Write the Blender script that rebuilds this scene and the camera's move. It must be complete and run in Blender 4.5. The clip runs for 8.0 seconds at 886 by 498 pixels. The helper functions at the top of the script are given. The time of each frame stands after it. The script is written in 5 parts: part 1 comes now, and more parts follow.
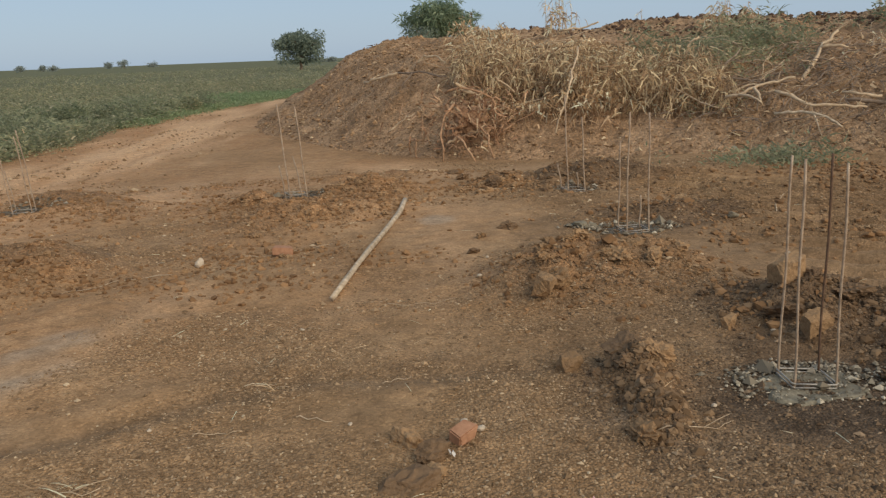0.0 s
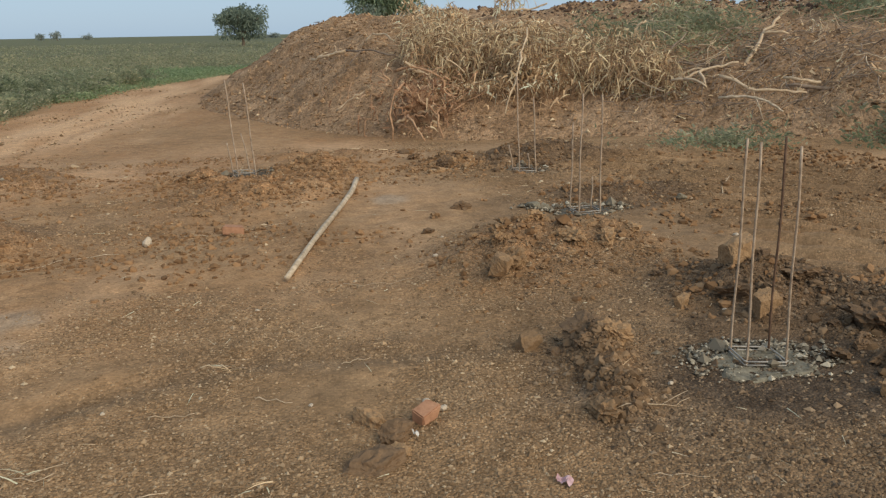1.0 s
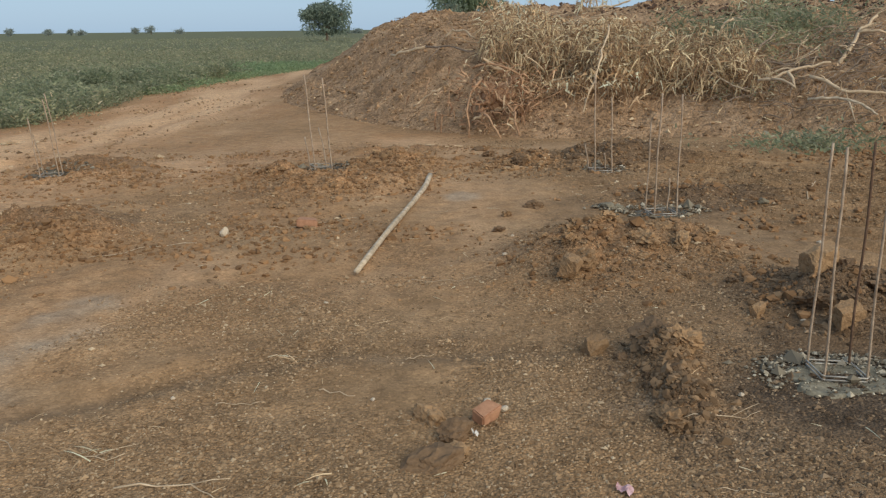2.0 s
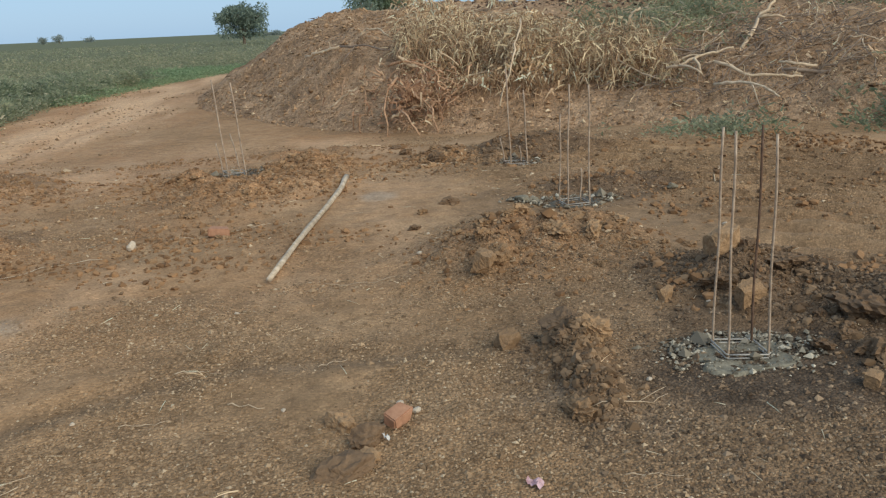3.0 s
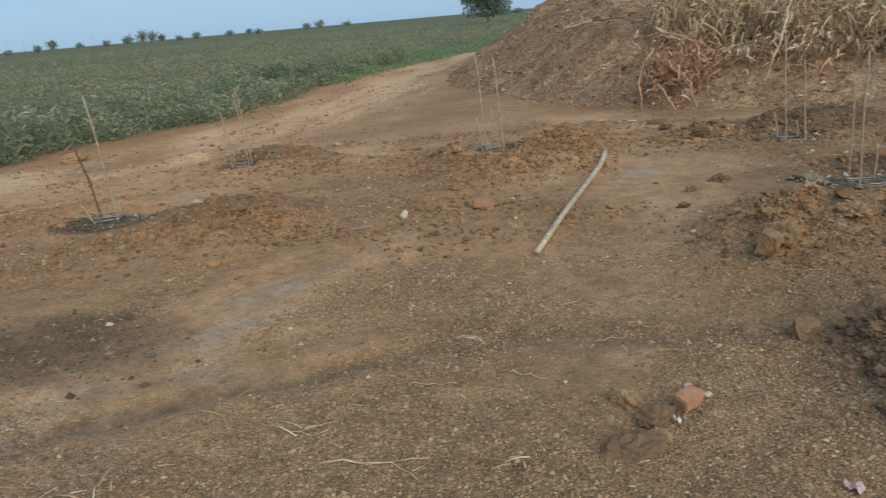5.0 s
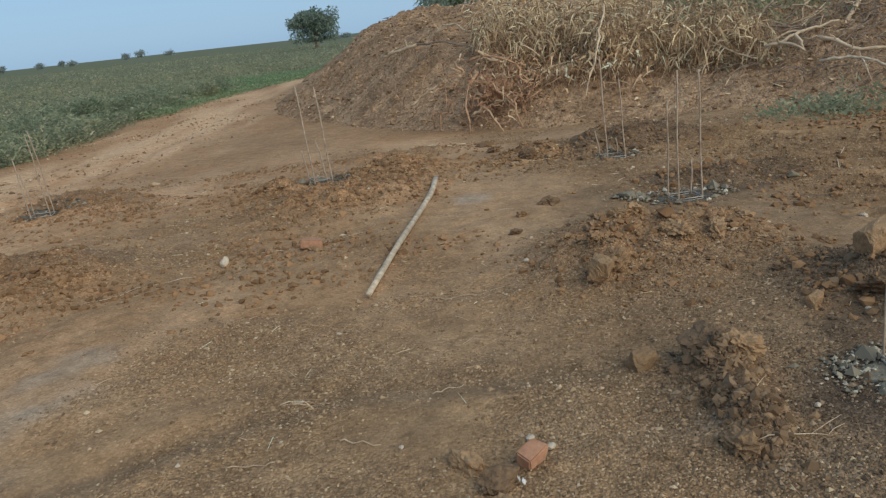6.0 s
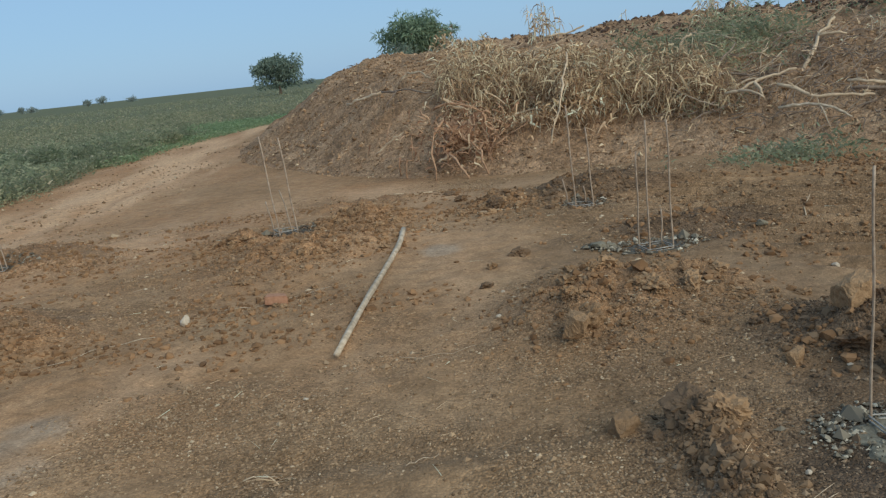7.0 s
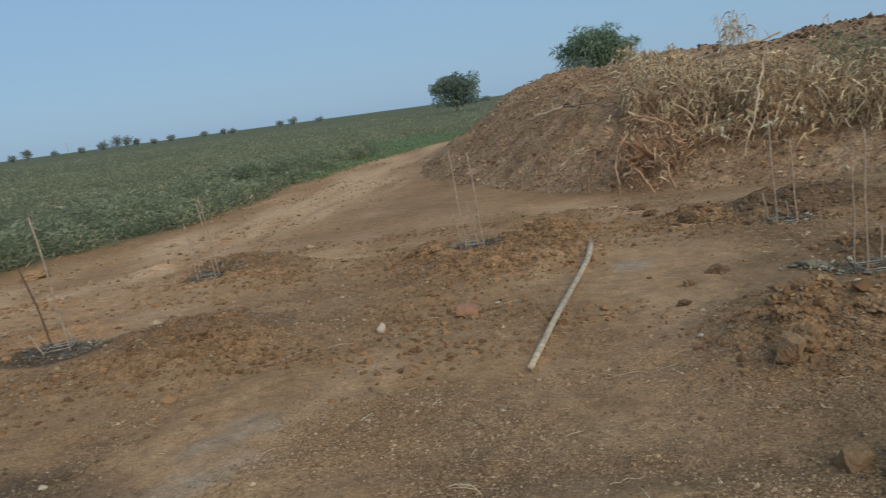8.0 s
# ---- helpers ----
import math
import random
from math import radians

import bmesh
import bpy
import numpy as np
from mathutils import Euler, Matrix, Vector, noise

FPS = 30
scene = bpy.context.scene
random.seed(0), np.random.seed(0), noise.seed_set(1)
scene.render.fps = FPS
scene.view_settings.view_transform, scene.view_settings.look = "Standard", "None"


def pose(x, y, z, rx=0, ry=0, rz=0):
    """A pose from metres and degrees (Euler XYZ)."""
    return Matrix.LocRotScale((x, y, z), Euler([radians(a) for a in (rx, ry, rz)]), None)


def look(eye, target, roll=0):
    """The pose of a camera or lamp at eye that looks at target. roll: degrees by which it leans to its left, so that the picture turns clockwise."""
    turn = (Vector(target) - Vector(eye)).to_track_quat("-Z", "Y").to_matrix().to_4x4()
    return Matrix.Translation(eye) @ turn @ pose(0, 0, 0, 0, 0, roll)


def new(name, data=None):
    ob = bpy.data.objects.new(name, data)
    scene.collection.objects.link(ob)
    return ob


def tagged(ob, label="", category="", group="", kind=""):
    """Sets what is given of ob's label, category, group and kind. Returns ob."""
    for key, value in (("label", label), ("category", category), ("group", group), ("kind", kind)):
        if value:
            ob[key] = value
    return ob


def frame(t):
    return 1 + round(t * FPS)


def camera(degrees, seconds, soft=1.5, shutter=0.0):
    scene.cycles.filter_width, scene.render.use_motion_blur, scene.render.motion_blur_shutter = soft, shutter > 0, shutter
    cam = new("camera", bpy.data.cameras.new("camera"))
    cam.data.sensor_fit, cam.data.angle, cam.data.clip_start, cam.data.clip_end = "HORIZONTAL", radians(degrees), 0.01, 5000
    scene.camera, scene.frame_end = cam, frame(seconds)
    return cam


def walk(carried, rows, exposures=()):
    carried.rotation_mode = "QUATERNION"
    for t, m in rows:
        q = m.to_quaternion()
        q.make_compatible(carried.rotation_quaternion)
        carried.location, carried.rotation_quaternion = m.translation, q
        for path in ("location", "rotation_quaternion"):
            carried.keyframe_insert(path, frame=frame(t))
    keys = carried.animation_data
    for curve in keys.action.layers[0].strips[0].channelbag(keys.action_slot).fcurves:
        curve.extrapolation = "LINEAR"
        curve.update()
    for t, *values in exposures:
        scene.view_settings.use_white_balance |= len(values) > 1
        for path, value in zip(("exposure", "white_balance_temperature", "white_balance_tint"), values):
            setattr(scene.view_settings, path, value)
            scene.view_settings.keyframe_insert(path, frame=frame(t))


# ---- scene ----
cam = camera(57.7, 8.0, soft=1.25, shutter=0.15)
PATH = [
    (0, (-0.103, -0.072, 1.59), (0.043, 1.866, 1.118), -2.2),
    (0.5, (-0.141, -0.05, 1.572), (0.13, 1.864, 1.061), -1.7),
    (1, (-0.18, -0.045, 1.585), (0.1, 1.865, 1.062), -1.0),
    (1.5, (-0.218, -0.029, 1.571), (-0.037, 1.891, 1.042), -0.5),
    (1.7, (-0.2, -0.036, 1.584), (-0.117, 1.891, 1.056), -0.7),
    (2.8, (-0.005, -0.001, 1.591), (0.223, 1.912, 1.054), -1.9),
    (3, (-0.009, -0.002, 1.589), (0.252, 1.906, 1.05), -2.6),
    (3.5, (-0.076, 0.023, 1.572), (0.021, 1.948, 1.038), -4.6),
    (4, (-0.185, 0.026, 1.552), (-0.492, 1.932, 1.026), -6.1),
    (4.5, (-0.242, 0.012, 1.559), (-0.728, 1.876, 1.022), -5.9),
    (5, (-0.256, 0.041, 1.567), (-0.567, 1.937, 1.011), -4.9),
    (5.2, (-0.269, 0.04, 1.569), (-0.428, 1.951, 1.001), -4.5),
    (6.3, (-0.133, 0.547, 1.588), (-0.044, 2.478, 1.075), -6.5),
    (6.5, (-0.147, 0.582, 1.589), (-0.05, 2.517, 1.093), -6.7),
    (7, (-0.167, 0.568, 1.629), (0.003, 2.511, 1.186), -6.2),
    (7.5, (-0.245, 0.59, 1.626), (-0.164, 2.553, 1.254), -6.4),
    (8, (-0.316, 0.589, 1.624), (-0.563, 2.542, 1.269), -7.6),
]
walk(cam, [(t, look(eye, target, roll)) for t, eye, target, roll in PATH],
     exposures=[(0, 0.38, 6100, 8), (0.5, 0.42, 6050, 7), (1, 0.52, 5900, 5), (1.7, 0.5, 5750, 4), (3, 0.61, 5400, 2), (3.5, 0.46, 5350, 1), (4.5, 0.45, 5300, 1), (5.2, 0.44, 5250, 1), (6.5, 0.35, 5200, 0), (7, 0.36, 5150, -1), (7.5, 0.12, 5250, -1), (8, 0.15, 5250, 0)])

# ---- world and sun ----
SUN_AZ, SUN_EL = 146.0, 30.0     # degrees clockwise from +y, and above the horizon
world = bpy.data.worlds.new("world")
scene.world = world
world.use_nodes = True
wn = world.node_tree.nodes
wn.clear()
sky = wn.new("ShaderNodeTexSky")
sky.sky_type = 'NISHITA'
sky.sun_disc = False
sky.sun_elevation = radians(SUN_EL)
sky.sun_rotation = radians(SUN_AZ)
sky.air_density, sky.dust_density, sky.ozone_density = 1.0, 0.8, 1.6
back = wn.new("ShaderNodeBackground")
wout = wn.new("ShaderNodeOutputWorld")
back.inputs["Strength"].default_value = 1.08
dim = wn.new("ShaderNodeVectorMath")
dim.operation = 'SCALE'
dim.inputs["Scale"].default_value = 0.10
haze = wn.new("ShaderNodeMix")
haze.data_type = 'RGBA'
haze.inputs["Factor"].default_value = 0.86
haze.inputs[7].default_value = (0.268, 0.325, 0.397, 1)     # evenly hazy air
world.node_tree.links.new(sky.outputs[0], dim.inputs[0])
world.node_tree.links.new(dim.outputs[0], haze.inputs[6])
world.node_tree.links.new(haze.outputs[2], back.inputs[0])
world.node_tree.links.new(back.outputs[0], wout.inputs[0])

sun_data = bpy.data.lights.new("sun", 'SUN')
sun_data.energy, sun_data.angle, sun_data.color = 2.3, radians(64), (1.0, 0.82, 0.60)
sun = new("sun", sun_data)
sx, sy = math.sin(radians(SUN_AZ)), math.cos(radians(SUN_AZ))
sun.matrix_world = look((sx * 50, sy * 50, 50 * math.tan(radians(SUN_EL))), (0, 0, 0))


# ---- noise and shape helpers ----
def hash2(ix, iy, seed):
    v = np.sin(ix * 127.1 + iy * 311.7 + seed * 74.7) * 43758.5453
    return v - np.floor(v)


def vnoise(x, y, seed=0):
    ix, iy = np.floor(x), np.floor(y)
    fx, fy = x - ix, y - iy
    fx, fy = fx * fx * (3 - 2 * fx), fy * fy * (3 - 2 * fy)
    a, b = hash2(ix, iy, seed), hash2(ix + 1, iy, seed)
    c, d = hash2(ix, iy + 1, seed), hash2(ix + 1, iy + 1, seed)
    return (a * (1 - fx) + b * fx) * (1 - fy) + (c * (1 - fx) + d * fx) * fy - 0.5


def fbm(x, y, octaves=4, seed=0):
    s, amp = 0, 1.0
    for k in range(octaves):
        s = s + amp * vnoise(x * 2 ** k + 17.3 * k, y * 2 ** k - 9.1 * k, seed + k)
        amp *= 0.5
    return s


def smooth(a, b, v):
    t = np.clip((v - a) / (b - a), 0, 1)
    return t * t * (3 - 2 * t)


def seg_dist(x, y, pts):
    """Distance to a polyline, and on which side (+1: on its right)."""
    best = np.full(np.shape(x), 1e9)
    side = np.ones(np.shape(x))
    for (ax, ay), (bx, by) in zip(pts[:-1], pts[1:]):
        dx, dy = bx - ax, by - ay
        t = np.clip(((x - ax) * dx + (y - ay) * dy) / (dx * dx + dy * dy), 0, 1)
        d = np.hypot(x - ax - t * dx, y - ay - t * dy)
        s = np.where((x - ax) * dy - (y - ay) * dx > 0, 1.0, -1.0)
        side = np.where(d < best - 1e-9, s, side)
        best = np.minimum(best, d)
    return best, side


def fast_mesh(name, verts, faces, mat, shade=False, uv=None):
    """A mesh of equal polygons from arrays."""
    verts, faces = np.asarray(verts, dtype=np.float32).reshape(-1, 3), np.asarray(faces, dtype=np.int32)
    n, k = faces.shape
    me = bpy.data.meshes.new(name)
    me.vertices.add(len(verts))
    me.vertices.foreach_set("co", verts.ravel())
    me.loops.add(n * k)
    me.loops.foreach_set("vertex_index", faces.ravel())
    me.polygons.add(n)
    me.polygons.foreach_set("loop_start", np.arange(0, n * k, k, dtype=np.int32))
    me.polygons.foreach_set("use_smooth", np.full(n, shade))
    me.update(calc_edges=True)
    me.materials.append(mat)
    return me


def strips(base, way, length, width, droop, segs=3, rng=np.random):
    """Tapered bent blades as quads: arrays of verts and faces."""
    n = len(base)
    way = way / np.linalg.norm(way, axis=1, keepdims=True)
    side = np.cross(way, rng.normal(size=(n, 3)))
    side /= np.linalg.norm(side, axis=1, keepdims=True) + 1e-9
    V = np.zeros((n, segs + 1, 2, 3))
    for k in range(segs + 1):
        s = k / segs
        p = base + way * (length * s)[:, None]
        p[:, 2] -= droop * length * s * s
        w = (width * (1.0 - 0.85 * s ** 1.5) * 0.5)[:, None] * side
        V[:, k, 0], V[:, k, 1] = p - w, p + w
    V = V.reshape(-1, 3)
    o = (np.arange(n) * (segs + 1) * 2)[:, None]
    F = np.concatenate([o + np.array([[2 * k, 2 * k + 1, 2 * k + 3, 2 * k + 2]]) for k in range(segs)])
    return V, F


def tube(points, radii, sides=8, rough=0.0, seed=0):
    """A tapered closed tube along points: verts, faces (quads; the caps are collapsed quads)."""
    P = [Vector(p) for p in points]
    rnd = random.Random(seed)
    V, F = [], []
    up = Vector((0.31, 0.2, 0.93))
    for i, p in enumerate(P):
        d = (P[min(i + 1, len(P) - 1)] - P[max(i - 1, 0)]).normalized()
        a = d.cross(up if abs(d.dot(up)) < 0.95 else Vector((1, 0, 0))).normalized()
        b = d.cross(a)
        r = radii[i] if hasattr(radii, "__len__") else radii
        for k in range(sides):
            t = 2 * math.pi * k / sides
            rr = r * (1 + rough * rnd.uniform(-1, 1))
            V.append(p + (a * math.cos(t) + b * math.sin(t)) * rr)
    for i in range(len(P) - 1):
        for k in range(sides):
            k2 = (k + 1) % sides
            F.append((i * sides + k, i * sides + k2, (i + 1) * sides + k2, (i + 1) * sides + k))
    e = (len(P) - 1) * sides
    for k in range(1, sides - 1, 2):
        k2, k3 = k + 1, min(k + 2, sides - 1) if k + 2 < sides else 0
        F.append((0, k3 if k3 else 0, k2, k) if k3 else (0, k2, k, k))
        F.append((e, e + k, e + k2, e + k3) if k3 else (e, e + k, e + k2, e + k2))
    return [tuple(v) for v in V], [f for f in F]


def tube_mesh(name, tubes, mat, shade=True):
    """One mesh out of several tubes."""
    me = bpy.data.meshes.new(name)
    V, F = [], []
    for v, f in tubes:
        o = len(V)
        V += v
        for q in f:
            u = tuple(dict.fromkeys(i + o for i in q))
            if len(u) > 2:
                F.append(u)
    me.from_pydata(V, [], F)
    me.polygons.foreach_set("use_smooth", [shade] * len(me.polygons))
    me.materials.append(mat)
    me.update()
    return me


def bent(a, b, bow, n=7, wob=0.0, seed=0):
    """Points from a to b, bowed by the vector bow in the middle, with a wobble."""
    rnd = random.Random(seed)
    a, b, bow = Vector(a), Vector(b), Vector(bow)
    out = []
    for i in range(n):
        s = i / (n - 1)
        j = Vector([rnd.uniform(-wob, wob) for _ in range(3)]) if 0 < i < n - 1 else Vector((0, 0, 0))
        out.append(a.lerp(b, s) + bow * (4 * s * (1 - s)) + j)
    return out


def part(name, me, parent, label=""):
    ob = new(name, me)
    ob.parent = parent
    return tagged(ob, label)


def thing(name, me, m, label, category, group="", kind=""):
    ob = new(name, me)
    ob.matrix_world = m
    return tagged(ob, label, category, group, kind)


# ---- materials ----
def make_mat(name, rough=0.9, spec=0.3):
    mat = bpy.data.materials.new(name)
    mat.use_nodes = True
    nt = mat.node_tree
    bsdf = nt.nodes["Principled BSDF"]
    bsdf.inputs["Roughness"].default_value = rough
    bsdf.inputs["Specular IOR Level"].default_value = spec
    return mat, nt, bsdf


def node(nt, kind, **values):
    n = nt.nodes.new(kind)
    for key, v in values.items():
        n.inputs[key.replace("_", " ")].default_value = v
    return n


def noise_node(nt, scale, detail=6, rough=0.6, coord="Object"):
    tc = nt.nodes.new("ShaderNodeTexCoord")
    n = node(nt, "ShaderNodeTexNoise", Scale=scale, Detail=detail, Roughness=rough)
    nt.links.new(tc.outputs[coord], n.inputs["Vector"])
    return n.outputs["Fac"]


def ramp(nt, fac, stops):
    r = nt.nodes.new("ShaderNodeValToRGB")
    el = r.color_ramp.elements
    while len(el) < len(stops):
        el.new(0.5)
    for e, (p, c) in zip(el, stops):
        e.position, e.color = p, (*c, 1)
    nt.links.new(fac, r.inputs[0])
    return r.outputs["Color"]


def mix(nt, fac, a, b, blend='MIX'):
    m = nt.nodes.new("ShaderNodeMix")
    m.data_type, m.blend_type = 'RGBA', blend
    for sock, v in ((m.inputs["Factor"], fac), (m.inputs[6], a), (m.inputs[7], b)):
        if isinstance(v, (int, float)):
            sock.default_value = v
        elif isinstance(v, tuple):
            sock.default_value = (*v, 1)
        else:
            nt.links.new(v, sock)
    return m.outputs[2]


def bump(nt, bsdf, height, strength=0.5, distance=0.02):
    b = node(nt, "ShaderNodeBump", Strength=strength, Distance=distance)
    nt.links.new(height, b.inputs["Height"])
    nt.links.new(b.outputs[0], bsdf.inputs["Normal"])


def attr(nt, name):
    a = nt.nodes.new("ShaderNodeAttribute")
    a.attribute_name = name
    return a.outputs["Fac"]


def cells(nt, scale):
    """Crumbs of uneven shape: a random value for each, and the distance from its middle."""
    tc = nt.nodes.new("ShaderNodeTexCoord")
    warp = node(nt, "ShaderNodeTexNoise", Scale=scale * 0.8, Detail=2.0)
    nt.links.new(tc.outputs["Object"], warp.inputs["Vector"])
    off = nt.nodes.new("ShaderNodeVectorMath")
    off.operation = 'MULTIPLY_ADD'
    off.inputs[1].default_value = (0.9 / scale,) * 3
    nt.links.new(warp.outputs["Color"], off.inputs[0])
    nt.links.new(tc.outputs["Object"], off.inputs[2])
    v = node(nt, "ShaderNodeTexVoronoi", Scale=scale, Randomness=1.0)
    nt.links.new(off.outputs[0], v.inputs["Vector"])
    sep = nt.nodes.new("ShaderNodeSeparateColor")
    nt.links.new(v.outputs["Color"], sep.inputs[0])
    return sep.outputs[0], v.outputs["Distance"]


SOIL_A, SOIL_B, SOIL_C = (0.24, 0.149, 0.0737), (0.339, 0.214, 0.109), (0.427, 0.287, 0.157)
RUST, DAMP, PALE = (0.446, 0.223, 0.0913), (0.0818, 0.0562, 0.0352), (0.61, 0.392, 0.218)


def ground_material():
    mat, nt, bsdf = make_mat("packed_earth", 0.95, 0.15)
    col = ramp(nt, noise_node(nt, 0.9, 8, 0.65), [(0.3, SOIL_A), (0.52, SOIL_B), (0.75, SOIL_C)])
    col = mix(nt, attr(nt, "rust"), col, ramp(nt, noise_node(nt, 5.0), [(0.3, RUST), (0.7, (0.375, 0.23, 0.122))]))
    col = mix(nt, attr(nt, "pale"), col, PALE)
    col = mix(nt, attr(nt, "ash"), col, ramp(nt, noise_node(nt, 6.0), [(0.3, (0.33, 0.245, 0.165)), (0.7, (0.46, 0.365, 0.26))]))
    # damp also carries painted light falloff and the rut's shade.
    col = mix(nt, attr(nt, "damp"), col, ramp(nt, noise_node(nt, 7.0), [(0.3, DAMP), (0.75, (0.135, 0.096, 0.064))]))
    loose = attr(nt, "loose")
    fine_id, fine_h = cells(nt, 78.0)
    big_id, big_h = cells(nt, 30.0)
    grit = ramp(nt, fine_id, [(0.0, (0.52, 0.49, 0.46)), (0.45, (0.95, 0.95, 0.95)), (0.86, (1.25, 1.24, 1.22)), (1.0, (1.75, 1.74, 1.7))])
    lumps = ramp(nt, big_id, [(0.0, (0.62, 0.6, 0.58)), (0.5, (1, 1, 1)), (1.0, (1.3, 1.28, 1.25))])
    col = mix(nt, loose, col, mix(nt, 0.72, col, grit, 'MULTIPLY'))
    where = ramp(nt, noise_node(nt, 2.2, 5, 0.7), [(0.48, (0, 0, 0)), (0.66, (1, 1, 1))])
    col = mix(nt, where, col, mix(nt, 0.75, col, lumps, 'MULTIPLY'))
    # Shadow between the crumbs, darkened into the soil colour at cell edges.
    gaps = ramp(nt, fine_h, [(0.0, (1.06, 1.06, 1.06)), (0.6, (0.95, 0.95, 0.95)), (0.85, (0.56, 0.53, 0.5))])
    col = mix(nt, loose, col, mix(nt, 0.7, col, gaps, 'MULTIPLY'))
    patch = ramp(nt, noise_node(nt, 7.0, 5, 0.7), [(0.33, (0.66, 0.64, 0.62)), (0.6, (1.1, 1.08, 1.06))])
    col = mix(nt, 0.7, col, patch, 'MULTIPLY')
    col = mix(nt, attr(nt, "green"), col, ramp(nt, noise_node(nt, 0.5, 8, 0.7), [(0.3, (0.10, 0.105, 0.052)), (0.6, (0.155, 0.15, 0.076)), (0.8, (0.21, 0.185, 0.10))]))
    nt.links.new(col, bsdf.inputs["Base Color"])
    h = mix(nt, 0.45, fine_h, mix(nt, where, (0.5, 0.5, 0.5), big_h))
    h = mix(nt, 1.0, (1, 1, 1), h, 'SUBTRACT')
    h = mix(nt, 0.25, h, noise_node(nt, 120.0, 3, 0.6))
    bump(nt, bsdf, h, 1.0, 0.023)
    nt.links.new(loose, nt.nodes["Bump"].inputs["Strength"])
    return mat


def clod_material(name, dark, light, scale=14.0, relief=0.03):
    mat, nt, bsdf = make_mat(name, 0.95, 0.15)
    col = ramp(nt, noise_node(nt, scale, 8, 0.7), [(0.3, dark), (0.7, light)])
    oi = nt.nodes.new("ShaderNodeObjectInfo")
    col = mix(nt, 0.8, col, ramp(nt, oi.outputs["Random"], [(0.0, (0.75, 0.72, 0.7)), (1.0, (1.15, 1.12, 1.08))]), 'MULTIPLY')
    nt.links.new(col, bsdf.inputs["Base Color"])
    bump(nt, bsdf, noise_node(nt, scale * 3, 4, 0.65), 0.9, relief)
    return mat


def heap_material():
    mat, nt, bsdf = make_mat("heap_earth", 0.95, 0.12)
    col = ramp(nt, noise_node(nt, 1.1, 7, 0.7), [(0.3, (0.28, 0.172, 0.092)), (0.52, (0.43, 0.276, 0.155)), (0.75, (0.52, 0.355, 0.212))])
    cid, ch = cells(nt, 13.0)
    fid, fh = cells(nt, 34.0)
    col = mix(nt, 0.6, col, ramp(nt, cid, [(0.0, (0.6, 0.58, 0.56)), (0.5, (1, 1, 1)), (1.0, (1.3, 1.27, 1.24))]), 'MULTIPLY')
    col = mix(nt, 0.6, col, ramp(nt, fid, [(0.0, (0.62, 0.6, 0.58)), (0.6, (1.05, 1.05, 1.05)), (0.97, (1.2, 1.18, 1.15)), (1.0, (1.9, 1.9, 1.85))]), 'MULTIPLY')
    col = mix(nt, 0.6, col, ramp(nt, noise_node(nt, 3.0, 7, 0.8), [(0.36, (0.5, 0.48, 0.46)), (0.55, (1.0, 1.0, 1.0)), (0.72, (1.25, 1.25, 1.25))]), 'MULTIPLY')
    nt.links.new(col, bsdf.inputs["Base Color"])
    h = mix(nt, 1.0, (1, 1, 1), mix(nt, 0.4, ch, fh), 'SUBTRACT')
    bump(nt, bsdf, mix(nt, 0.4, h, noise_node(nt, 7.0, 7, 0.75)), 1.0, 0.11)
    return mat


def island_material(name, stops, rough=0.9, spec=0.2, trans=0.0, patch=0.0):
    """Colour by piece, for what lies joined in one mesh."""
    mat, nt, bsdf = make_mat(name, rough, spec)
    g = nt.nodes.new("ShaderNodeNewGeometry")
    col = ramp(nt, g.outputs["Random Per Island"], stops)
    col = mix(nt, 0.6, col, ramp(nt, noise_node(nt, 1.6, 4), [(0.3, (0.6, 0.6, 0.6)), (0.7, (1.2, 1.2, 1.15))]), 'MULTIPLY')
    if patch:
        col = mix(nt, patch, col, ramp(nt, noise_node(nt, 0.35, 5, 0.65), [(0.32, (0.62, 0.66, 0.6)), (0.52, (1, 1, 1)), (0.7, (1.45, 1.3, 1.15))]), 'MULTIPLY')
    nt.links.new(col, bsdf.inputs["Base Color"])
    if trans:
        tr = nt.nodes.new("ShaderNodeBsdfTranslucent")
        nt.links.new(col, tr.inputs["Color"])
        mx = nt.nodes.new("ShaderNodeMixShader")
        mx.inputs[0].default_value = trans
        out = nt.nodes["Material Output"]
        nt.links.new(bsdf.outputs[0], mx.inputs[1])
        nt.links.new(tr.outputs[0], mx.inputs[2])
        nt.links.new(mx.outputs[0], out.inputs["Surface"])
    return mat


def grain_material(name, dark, light, scale=30.0, rough=0.8, metal=0.0, spec=0.25):
    mat, nt, bsdf = make_mat(name, rough, spec)
    bsdf.inputs["Metallic"].default_value = metal
    col = ramp(nt, noise_node(nt, scale, 7, 0.65), [(0.32, dark), (0.68, light)])
    col = mix(nt, 0.5, col, ramp(nt, noise_node(nt, scale * 0.15, 3), [(0.3, (0.7, 0.68, 0.66)), (0.7, (1.15, 1.15, 1.15))]), 'MULTIPLY')
    nt.links.new(col, bsdf.inputs["Base Color"])
    bump(nt, bsdf, noise_node(nt, scale * 2, 5, 0.7), 0.5, 0.004)
    return mat


